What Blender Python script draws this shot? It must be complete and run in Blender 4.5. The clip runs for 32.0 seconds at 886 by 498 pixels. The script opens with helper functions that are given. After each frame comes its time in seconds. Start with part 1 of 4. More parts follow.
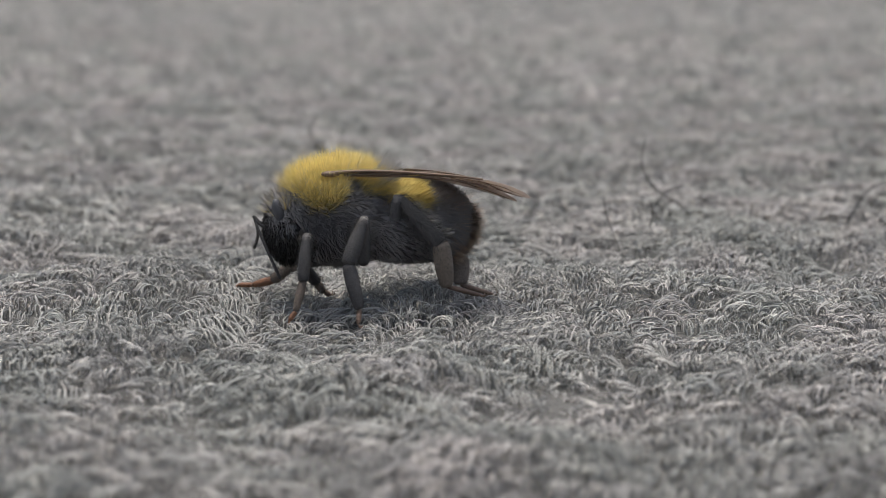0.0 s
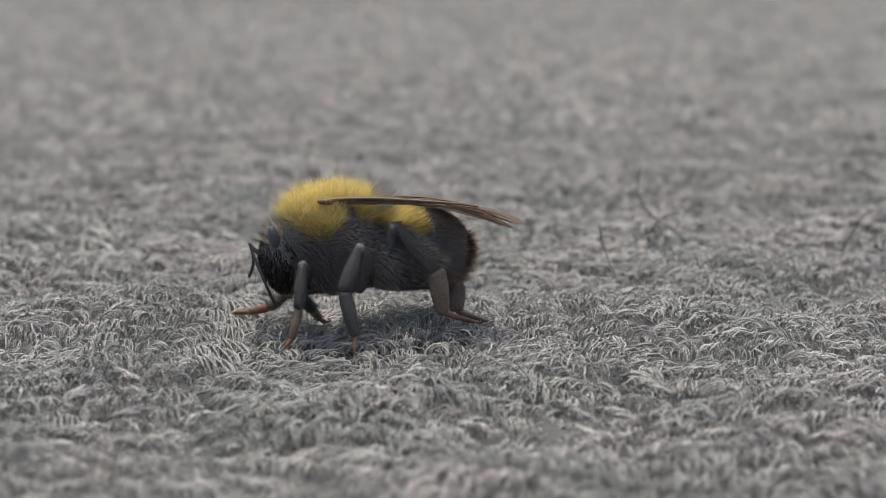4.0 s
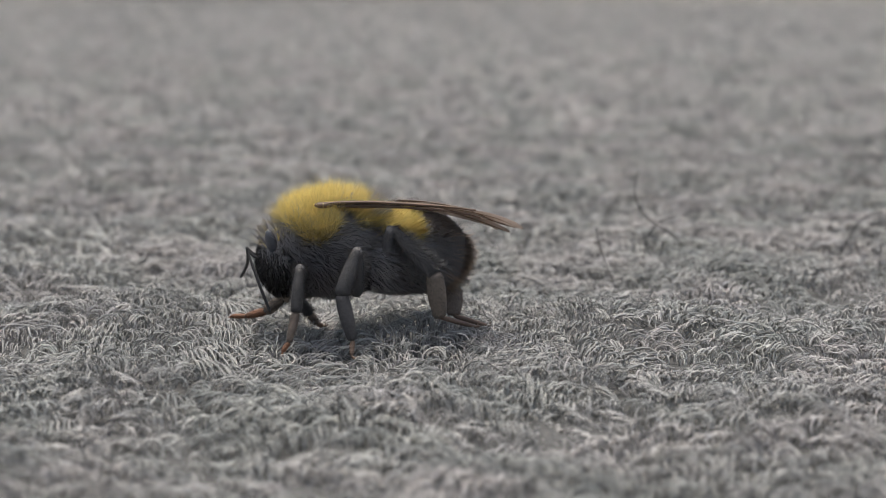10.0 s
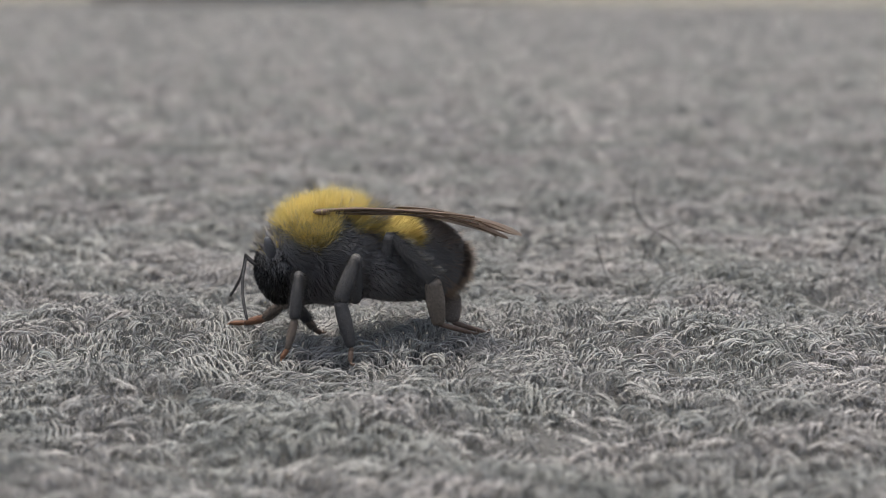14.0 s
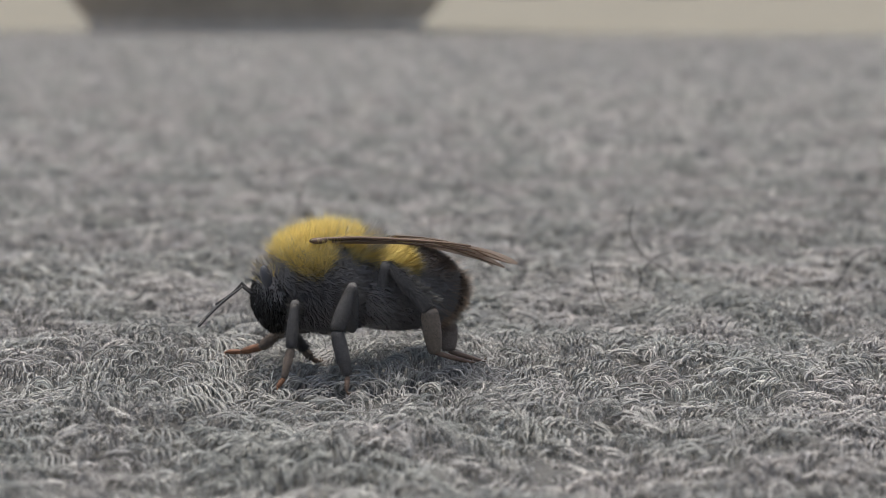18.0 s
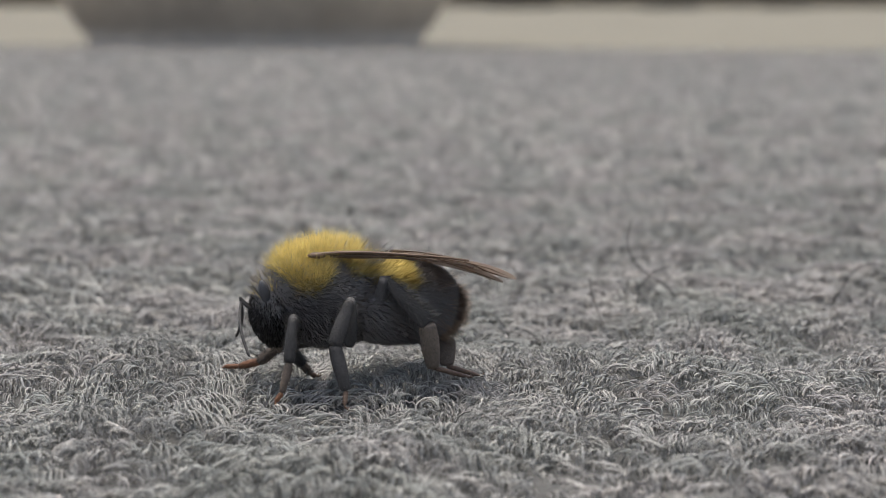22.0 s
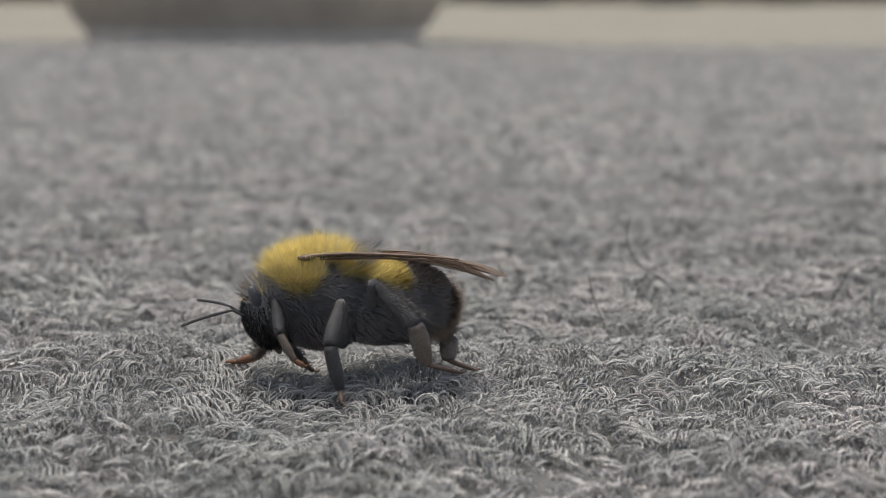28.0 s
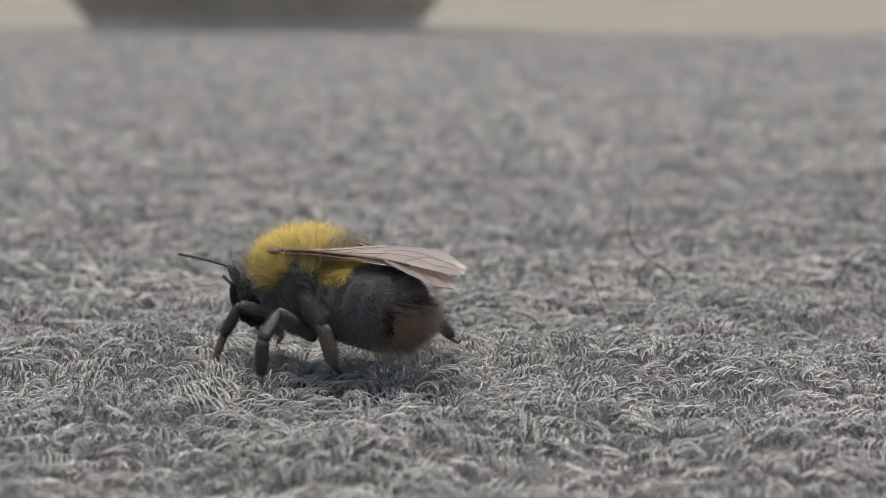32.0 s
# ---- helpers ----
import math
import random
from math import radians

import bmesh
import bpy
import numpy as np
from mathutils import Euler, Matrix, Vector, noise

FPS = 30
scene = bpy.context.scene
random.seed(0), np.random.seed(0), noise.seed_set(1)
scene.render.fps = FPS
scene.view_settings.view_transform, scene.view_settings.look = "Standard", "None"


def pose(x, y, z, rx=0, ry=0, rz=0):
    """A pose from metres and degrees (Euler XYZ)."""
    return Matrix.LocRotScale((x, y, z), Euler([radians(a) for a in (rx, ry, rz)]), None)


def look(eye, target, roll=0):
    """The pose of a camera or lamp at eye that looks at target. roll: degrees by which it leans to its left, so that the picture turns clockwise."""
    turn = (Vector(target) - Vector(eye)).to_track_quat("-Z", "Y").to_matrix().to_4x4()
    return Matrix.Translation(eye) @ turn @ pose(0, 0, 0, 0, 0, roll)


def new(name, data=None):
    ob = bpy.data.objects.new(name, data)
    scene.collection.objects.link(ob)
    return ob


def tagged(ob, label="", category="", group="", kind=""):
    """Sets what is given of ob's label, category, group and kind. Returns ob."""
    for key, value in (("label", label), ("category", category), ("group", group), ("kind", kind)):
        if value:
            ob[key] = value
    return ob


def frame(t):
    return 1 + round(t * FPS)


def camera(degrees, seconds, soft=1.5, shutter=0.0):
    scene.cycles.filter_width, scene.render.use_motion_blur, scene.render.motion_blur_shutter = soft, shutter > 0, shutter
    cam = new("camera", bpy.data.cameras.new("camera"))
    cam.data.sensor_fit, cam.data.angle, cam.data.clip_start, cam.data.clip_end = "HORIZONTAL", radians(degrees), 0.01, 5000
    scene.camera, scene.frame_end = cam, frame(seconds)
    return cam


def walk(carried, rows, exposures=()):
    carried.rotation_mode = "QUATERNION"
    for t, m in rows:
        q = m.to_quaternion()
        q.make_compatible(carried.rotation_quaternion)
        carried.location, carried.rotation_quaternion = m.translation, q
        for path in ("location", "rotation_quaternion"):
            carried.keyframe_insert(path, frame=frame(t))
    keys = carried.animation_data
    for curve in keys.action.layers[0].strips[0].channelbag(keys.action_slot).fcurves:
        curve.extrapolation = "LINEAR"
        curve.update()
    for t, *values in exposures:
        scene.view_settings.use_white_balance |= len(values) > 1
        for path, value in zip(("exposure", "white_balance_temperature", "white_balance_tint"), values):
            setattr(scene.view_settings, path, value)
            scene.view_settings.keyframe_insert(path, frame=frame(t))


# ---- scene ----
cam = camera(24.0, 32.0, soft=1.0)
cam.data.dof.use_dof, cam.data.dof.focus_distance, cam.data.dof.aperture_fstop = True, 0.1355, 66.0
MM = 0.001
EYE_X, EYE_Z = 0.0050, 0.0254
# seconds, eye's y in metres, pitch, yaw, roll in degrees
ROWS = [
    (0.0, -0.13605, -9.027, 0.190, 0.06),
    (0.5, -0.13609, -8.917, 0.184, 0.03),
    (1.0, -0.13608, -8.867, 0.168, -0.00),
    (1.5, -0.13611, -8.605, 0.145, -0.00),
    (2.0, -0.13613, -8.534, 0.161, 0.00),
    (2.5, -0.13611, -8.463, 0.140, 0.00),
    (3.0, -0.13611, -8.392, 0.120, 0.00),
    (3.5, -0.13615, -8.360, 0.094, -0.06),
    (4.0, -0.13614, -8.278, 0.075, -0.06),
    (4.5, -0.13610, -8.097, 0.047, -0.07),
    (6.5, -0.13608, -7.809, 0.021, 0.00),
    (7.0, -0.13604, -8.249, 0.003, 0.00),
    (7.5, -0.13601, -8.439, 0.003, -0.00),
    (8.0, -0.13601, -8.463, -0.003, 0.00),
    (8.5, -0.13603, -8.416, 0.005, -0.00),
    (9.0, -0.13604, -8.344, 0.000, -0.00),
    (9.5, -0.13604, -8.236, 0.002, 0.00),
    (10.0, -0.13604, -8.178, 0.000, 0.00),
    (10.5, -0.13606, -8.154, 0.005, 0.00),
    (11.0, -0.13607, -8.154, 0.005, 0.00),
    (11.5, -0.13607, -8.199, 0.010, -0.02),
    (12.0, -0.13607, -8.178, 0.005, 0.00),
    (12.5, -0.13610, -8.180, 0.000, 0.01),
    (13.0, -0.13608, -8.136, -0.005, 0.02),
    (13.5, -0.13607, -8.107, -0.010, -0.00),
    (14.0, -0.13608, -7.988, -0.026, -0.00),
    (14.5, -0.13607, -7.880, -0.031, -0.01),
    (16.5, -0.13608, -7.988, -0.049, -0.00),
    (17.0, -0.13619, -7.996, -0.049, -0.03),
    (17.5, -0.13623, -7.632, -0.070, 0.00),
    (18.0, -0.13620, -7.190, -0.138, 0.02),
    (18.5, -0.13622, -6.619, -0.158, 0.06),
    (19.0, -0.13623, -7.851, -0.104, 0.10),
    (19.5, -0.13618, -8.099, -0.151, 0.08),
    (20.0, -0.13617, -7.748, -0.182, 0.10),
    (20.5, -0.13625, -7.216, -0.192, 0.06),
    (21.0, -0.13626, -6.763, -0.192, 0.08),
    (21.5, -0.13625, -6.648, -0.187, 0.06),
    (22.0, -0.13622, -6.785, -0.187, 0.06),
    (22.5, -0.13621, -6.951, -0.187, 0.07),
    (23.0, -0.13621, -7.050, -0.189, 0.06),
    (23.5, -0.13621, -7.079, -0.187, 0.09),
    (24.0, -0.13622, -7.045, -0.190, 0.07),
    (24.5, -0.13624, -7.029, -0.195, 0.08),
    (25.0, -0.13623, -7.069, -0.195, 0.06),
    (25.5, -0.13625, -7.063, -0.195, 0.06),
    (27.5, -0.13627, -6.995, -0.192, 0.09),
    (28.0, -0.13628, -6.890, -0.203, 0.09),
    (28.5, -0.13628, -6.872, -0.205, 0.07),
    (29.0, -0.13628, -6.943, -0.200, 0.10),
    (29.5, -0.13625, -7.077, -0.187, 0.08),
    (30.0, -0.13622, -7.208, -0.189, 0.09),
    (30.5, -0.13620, -7.306, -0.203, 0.06),
    (31.0, -0.13620, -7.324, -0.203, 0.12),
    (31.5, -0.13621, -7.238, -0.203, 0.08),
    (32.0, -0.13620, -7.213, -0.192, 0.08),
]
walk(cam, [(t, pose(EYE_X, y, EYE_Z, 90 + p, 0, yw) @ pose(0, 0, 0, 0, 0, r)) for t, y, p, yw, r in ROWS], [(0.0, 0.03, 6680, 7.7), (32.0, 0.03, 6680, 7.7)])

# ---- world and sun: a bright hazy sky, light from high above ----
world = bpy.data.worlds.new("sky")
scene.world = world
world.use_nodes = True
wn = world.node_tree
sky = wn.nodes.new("ShaderNodeTexSky")
sky.sky_type, sky.sun_disc = "NISHITA", False
sky.sun_elevation, sky.sun_rotation = radians(86), radians(-60)
sky.air_density, sky.dust_density, sky.ozone_density = 1.0, 6.5, 0.7
wn.links.new(sky.outputs[0], wn.nodes["Background"].inputs[0])
wn.nodes["Background"].inputs[1].default_value = 0.15
sun = new("sun", bpy.data.lights.new("sun", "SUN"))
sun.data.energy, sun.data.angle, sun.data.color = 1.6, radians(25), (1.0, 0.97, 0.91)
sun.matrix_basis = look((-0.15, 0.09, 2.6), (0, 0, 0))


# ---- materials ----
def material(name, color, rough=0.7, spread=0.25, scale=300.0, bump=0.0, bump_scale=2000.0, island=0.0, coat=0.0, sheen=0.0, translucent=0.0, metal=0.0, spec=0.5, tint=None):
    """A surface of one base colour, varied by two noises and, for strands, from strand to strand."""
    m = bpy.data.materials.new(name)
    m.use_nodes = True
    t = m.node_tree
    n, l = t.nodes, t.links
    b = n["Principled BSDF"]
    b.inputs["Roughness"].default_value, b.inputs["Metallic"].default_value = rough, metal
    b.inputs["Specular IOR Level"].default_value = spec
    b.inputs["Coat Weight"].default_value, b.inputs["Sheen Weight"].default_value = coat, sheen
    co = n.new("ShaderNodeTexCoord")
    parts = []
    for k, sc in ((0, scale), (1, scale * 7.3)):
        q = n.new("ShaderNodeTexNoise")
        q.inputs["Scale"].default_value, q.inputs["Detail"].default_value = sc, 4
        l.new(co.outputs["Object"], q.inputs["Vector"])
        parts.append(q)
    mix = n.new("ShaderNodeMath")
    mix.operation = "ADD"
    l.new(parts[0].outputs["Fac"], mix.inputs[0])
    l.new(parts[1].outputs["Fac"], mix.inputs[1])
    ramp = n.new("ShaderNodeMapRange")
    ramp.inputs["From Min"].default_value, ramp.inputs["From Max"].default_value = 0.6, 1.4
    ramp.inputs["To Min"].default_value, ramp.inputs["To Max"].default_value = 1 - spread, 1 + spread
    l.new(mix.outputs[0], ramp.inputs["Value"])
    value = ramp.outputs[0]
    if island:
        geo = n.new("ShaderNodeNewGeometry")
        r2 = n.new("ShaderNodeMapRange")
        r2.inputs["To Min"].default_value, r2.inputs["To Max"].default_value = 1 - island, 1 + island
        l.new(geo.outputs["Random Per Island"], r2.inputs["Value"])
        mul = n.new("ShaderNodeMath")
        mul.operation = "MULTIPLY"
        l.new(value, mul.inputs[0])
        l.new(r2.outputs[0], mul.inputs[1])
        value = mul.outputs[0]
    base = n.new("ShaderNodeRGB")
    base.outputs[0].default_value = (*color, 1)
    source = base.outputs[0]
    if tint:
        two = n.new("ShaderNodeMix")
        two.data_type = "RGBA"
        sharp = n.new("ShaderNodeMapRange")
        sharp.inputs["From Min"].default_value, sharp.inputs["From Max"].default_value = 0.42, 0.6
        l.new(parts[0].outputs["Fac"], sharp.inputs["Value"])
        l.new(sharp.outputs[0], two.inputs["Factor"])
        l.new(source, two.inputs["A"])
        two.inputs["B"].default_value = (*tint, 1)
        source = two.outputs["Result"]
    sc = n.new("ShaderNodeVectorMath")
    sc.operation = "SCALE"
    l.new(source, sc.inputs[0])
    l.new(value, sc.inputs["Scale"])
    l.new(sc.outputs[0], b.inputs["Base Color"])
    if bump:
        bn, bm = n.new("ShaderNodeTexNoise"), n.new("ShaderNodeBump")
        bn.inputs["Scale"].default_value, bn.inputs["Detail"].default_value = bump_scale, 5
        bm.inputs["Strength"].default_value, bm.inputs["Distance"].default_value = bump, 0.0004
        l.new(co.outputs["Object"], bn.inputs["Vector"])
        l.new(bn.outputs["Fac"], bm.inputs["Height"])
        l.new(bm.outputs[0], b.inputs["Normal"])
    if translucent:
        tr, ms = n.new("ShaderNodeBsdfTranslucent"), n.new("ShaderNodeMixShader")
        l.new(sc.outputs[0], tr.inputs["Color"])
        ms.inputs[0].default_value = translucent
        l.new(b.outputs[0], ms.inputs[1])
        l.new(tr.outputs[0], ms.inputs[2])
        l.new(ms.outputs[0], n["Material Output"].inputs["Surface"])
    return m


PILE = material("pile_fibre", (0.438, 0.45, 0.434), 0.5, 0.25, 90, tint=(0.454, 0.44, 0.434), island=0.5, translucent=0.05, spec=0.3)
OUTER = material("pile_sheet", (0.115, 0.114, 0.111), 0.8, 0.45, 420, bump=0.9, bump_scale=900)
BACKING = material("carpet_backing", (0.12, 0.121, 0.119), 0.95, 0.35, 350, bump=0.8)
PALE_STONE = material("pale_stone", (0.40, 0.37, 0.32), 0.85, 0.15, 12, bump=0.5, bump_scale=300, tint=(0.33, 0.31, 0.28))
PAVING = material("paving", (0.24, 0.228, 0.188), 0.9, 0.2, 6, bump=0.5, bump_scale=200)
POT = material("glazed_pot", (0.70, 0.62, 0.53), 0.45, 0.25, 14, bump=0.15, bump_scale=120)
WALL = material("dark_plaster", (0.32, 0.31, 0.29), 0.9, 0.25, 8, bump=0.6, bump_scale=150)
YELLOW = material("yellow_fur", (0.94, 0.78, 0.30), 0.55, 0.15, 500, island=0.22, translucent=0.5)
# black fur raised to mid grey: the lens haze is put into its colour
HAZED_BLACK = material("hazed_black_fur", (0.36, 0.354, 0.372), 0.8, 0.05, 500, island=0.03, sheen=0.35, translucent=0.05, spec=0.08)
BUFF = material("buff_fur", (0.74, 0.6, 0.48), 0.55, 0.2, 500, island=0.35, translucent=0.6)
RUST = material("rust_fur", (0.11, 0.078, 0.06), 0.55, 0.2, 500, island=0.35, translucent=0.3)
GREYHAIR = material("grey_bristle", (0.09, 0.089, 0.09), 0.8, 0.2, 500, island=0.2, translucent=0.3, spec=0.1)
# skin under the fur, its black greyed to carry the same haze
HAZED_SHELL = material("hazed_black_cuticle", (0.24, 0.237, 0.247), 0.7, 0.3, 900, bump=0.25, bump_scale=9000)
EYE = material("eye", (0.08, 0.083, 0.095), 0.38, 0.2, 900, bump=0.3, bump_scale=14000, coat=0.5)
LEG = material("leg_cuticle", (0.06, 0.059, 0.062), 0.55, 0.35, 700, bump=0.35, bump_scale=8000)
LEG_BROWN = material("brown_leg_cuticle", (0.17, 0.135, 0.11), 0.55, 0.35, 700, bump=0.35, bump_scale=8000)
THIGH = material("thigh_cuticle", (0.11, 0.108, 0.113), 0.7, 0.25, 700, bump=0.3, bump_scale=8000)
TARSUS = material("tarsus_cuticle", (0.26, 0.125, 0.07), 0.45, 0.35, 700, bump=0.3, bump_scale=8000, translucent=0.15)
HIND = material("hind_leg_cuticle", (0.28, 0.235, 0.2), 0.55, 0.3, 700, bump=0.3, bump_scale=8000, translucent=0.2)
FOOT = material("foot_cuticle", (0.17, 0.115, 0.085), 0.5, 0.35, 700, bump=0.3, bump_scale=8000)
VEIN = material("wing_vein", (0.14, 0.092, 0.064), 0.4, 0.2, 900)
PALEHAIR = material("pale_bristle", (0.32, 0.315, 0.30), 0.6, 0.2, 500, island=0.2, translucent=0.3, spec=0.1)
HAIR = material("loose_hair", (0.06, 0.055, 0.05), 0.5, 0.2, 900)


def wing_membrane():
    """A thin smoky film: partly clear, with a sky-reflecting gloss."""
    m = material("wing_membrane", (0.5, 0.42, 0.37), 0.3, 0.3, 500, bump=0.25, bump_scale=1500, translucent=0.5)
    n, l = m.node_tree.nodes, m.node_tree.links
    out = n["Material Output"]
    old = out.inputs["Surface"].links[0].from_socket
    clear, ms = n.new("ShaderNodeBsdfTransparent"), n.new("ShaderNodeMixShader")
    clear.inputs[0].default_value = (0.93, 0.89, 0.85, 1)
    ms.inputs[0].default_value = 0.45
    l.new(clear.outputs[0], ms.inputs[1])
    l.new(old, ms.inputs[2])
    gloss, top = n.new("ShaderNodeBsdfGlossy"), n.new("ShaderNodeMixShader")
    gloss.inputs["Roughness"].default_value = 0.32
    gloss.inputs["Color"].default_value = (0.9, 0.88, 0.86, 1)
    top.inputs[0].default_value = 0.22
    l.new(ms.outputs[0], top.inputs[1])
    l.new(gloss.outputs[0], top.inputs[2])
    l.new(top.outputs[0], out.inputs["Surface"])
    return m


MEMBRANE = wing_membrane()
rng = np.random.default_rng(7)


# ---- mesh helpers ----
def mesh_of(name, verts, faces, mat, smooth=True):
    """A mesh from arrays of corners and of equal-sided faces."""
    me = bpy.data.meshes.new(name)
    v = np.asarray(verts, np.float32).reshape(-1, 3)
    me.vertices.add(len(v))
    me.vertices.foreach_set("co", v.ravel())
    total, starts, loops, at = 0, [], [], 0
    for f in faces:
        f = np.asarray(f, np.int32)
        starts.append(np.arange(len(f), dtype=np.int32) * f.shape[1] + at)
        loops.append(f.ravel())
        at += f.size
        total += len(f)
    me.loops.add(at)
    me.loops.foreach_set("vertex_index", np.concatenate(loops))
    me.polygons.add(total)
    me.polygons.foreach_set("loop_start", np.concatenate(starts))
    me.polygons.foreach_set("use_smooth", np.full(total, smooth))
    me.update(calc_edges=True)
    me.materials.append(mat)
    return me


def part(name, data, mat, parent, label=""):
    """Links a mesh or bmesh as one object under a thing or under a part."""
    if isinstance(data, bmesh.types.BMesh):
        me = bpy.data.meshes.new(name)
        data.to_mesh(me)
        data.free()
        for p in me.polygons:
            p.use_smooth = True
        me.materials.append(mat)
        data = me
    ob = new(name, data)
    ob.parent = parent
    return tagged(ob, label)


def tubes(paths, radii, sides=3):
    """Corners and faces of many tubes: paths is (count, steps, 3), radii (count, steps)."""
    n, s, _ = paths.shape
    tan = np.gradient(paths, axis=1)
    tan /= np.linalg.norm(tan, axis=2, keepdims=True) + 1e-12
    ref = np.where(np.abs(tan[:, :, 2:3]) > 0.9, np.array([1.0, 0, 0]), np.array([0, 0, 1.0]))
    a = np.cross(tan, ref)
    a /= np.linalg.norm(a, axis=2, keepdims=True) + 1e-12
    b = np.cross(tan, a)
    ang = np.arange(sides) * 2 * math.pi / sides
    ring = a[:, :, None] * np.cos(ang)[None, None, :, None] + b[:, :, None] * np.sin(ang)[None, None, :, None]
    v = paths[:, :, None] + ring * radii[:, :, None, None]
    k = np.arange(sides)
    quad = np.stack([k, (k + 1) % sides, (k + 1) % sides + sides, k + sides], 1)
    f = (quad[None] + (np.arange(s - 1) * sides)[:, None, None]).reshape(-1, 4)
    f = (f[None] + (np.arange(n) * s * sides)[:, None, None]).reshape(-1, 4)
    return v.reshape(-1, 3), f


def ribbons(paths, widths, across):
    """Flat strands: across is the unit direction of each strand's width."""
    n, s, _ = paths.shape
    v = np.stack([paths - across * widths[:, :, None], paths + across * widths[:, :, None]], 2)
    f = np.stack([np.array([2 * i, 2 * i + 1, 2 * i + 3, 2 * i + 2]) for i in range(s - 1)])
    f = (f[None] + (np.arange(n) * s * 2)[:, None, None]).reshape(-1, 4)
    return v.reshape(-1, 3), f


def lathe(profile, around=40, squash=1.0):
    """A body of rings along x: profile holds (x, radius)."""
    bm = bmesh.new()
    rings = []
    for x, r in profile:
        rings.append([bm.verts.new((x, r * math.cos(a) * squash, r * math.sin(a))) for a in np.arange(around) * 2 * math.pi / around])
    for a, b in zip(rings, rings[1:]):
        for i in range(around):
            bm.faces.new((a[i], b[i], b[(i + 1) % around], a[(i + 1) % around]))
    bm.faces.new(rings[0])
    bm.faces.new(rings[-1])
    bmesh.ops.recalc_face_normals(bm, faces=bm.faces)
    return bm


def moved(bm, m):
    bmesh.ops.transform(bm, matrix=m, verts=bm.verts)
    return bm


def turned(v, axis, degrees):
    return np.asarray(v) @ np.array(Matrix.Rotation(radians(degrees), 3, axis)).T


# ---- carpet ----
def swell(x, y):
    """The lie of the pile: a gentle unevenness of its top, in metres."""
    return 0.0004 * np.sin(x * 310 + 1.3 * np.sin(y * 170)) + 0.0004 * np.sin(y * 260 + 1.1 * np.sin(x * 210 + 2))


def tuft_paths(cx, cy, heading, size, strands, steps):
    """Arched fibres of tufts: each tuft is a short roll of loops that all slant one way."""
    n = len(cx)
    u = np.linspace(-1, 1, strands)[None] + rng.normal(0, 0.10, (n, strands))
    belly = 0.5 + 0.5 * np.sqrt(np.clip(1 - u * u, 0, 1))
    r = size[:, None] * belly * (0.9 + 0.2 * rng.random((n, strands)))
    twist = (rng.normal(0.8, 0.35, (n, 1)) * np.where(rng.random((n, 1)) < 0.7, 1, -1)) + rng.normal(0, 0.17, (n, strands))
    start = rng.normal(-0.3, 0.22, (n, strands))
    a = np.linspace(0, 1, steps)[None, None]
    ang = start[:, :, None] + a * (math.pi * (1.15 + 0.7 * rng.random((n, strands))))[:, :, None]
    across = -np.cos(ang) * r[:, :, None] * 0.85
    up = np.sin(ang) * r[:, :, None] * 0.95
    across = across + rng.normal(-0.15, 0.25, (n, 1, 1)) * up
    along = (u * size[:, None] * 1.6)[:, :, None] + twist[:, :, None] * across
    across = across + rng.normal(0, 0.12, (n, strands))[:, :, None] * size[:, None, None]
    # a few fibres stray from their loop
    stray = (rng.random((n, strands)) < 0.13)[:, :, None] * (a - 0.5)
    along = along + stray * rng.normal(0, 1.6, (n, strands))[:, :, None] * size[:, None, None]
    up = up + np.abs(stray) * 0.4 * size[:, None, None]
    wave = np.sin(a * rng.uniform(3, 9, (n, strands, 1)) + rng.uniform(0, 6.3, (n, strands, 1))) * rng.normal(0, 0.13, (n, strands, 1))
    along = along + wave * size[:, None, None]
    c, s = np.cos(heading)[:, None, None], np.sin(heading)[:, None, None]
    x = cx[:, None, None] + along * c - across * s
    y = cy[:, None, None] + along * s + across * c
    z = up + swell(x, y) - 0.0007 + rng.normal(0, 0.00022, (n, 1, 1))
    p = np.stack([x, y, z], 3).reshape(n * strands, steps, 3)
    return p + rng.normal(0, 0.00004, p.shape)


def scatter(x0, x1, y0, y1, dx, dy):
    gx, gy = np.meshgrid(np.arange(x0, x1, dx), np.arange(y0, y1, dy))
    gx = gx + dx * 0.5 * (np.arange(gx.shape[0]) % 2)[:, None]
    gx, gy = gx.ravel(), gy.ravel()
    return gx + rng.normal(0, dx * 0.13, gx.shape), gy + rng.normal(0, dy * 0.13, gy.shape)


def lie(x, y):
    """The direction of the rolls: drifting over the carpet, and every tuft its own way."""
    drift = 0.6 * np.sin(x * 140 + 2 * np.sin(y * 60)) + 0.5 * np.sin(y * 110)
    own = rng.random(x.shape)
    return np.where(own < 0.74, 0.7 * drift + rng.normal(0, 0.45, x.shape), math.pi / 2 + rng.normal(0, 0.6, x.shape))


def in_view(x, y, spare):
    return np.abs(x - EYE_X) < (y + 0.137) * 0.2126 * spare + 0.006


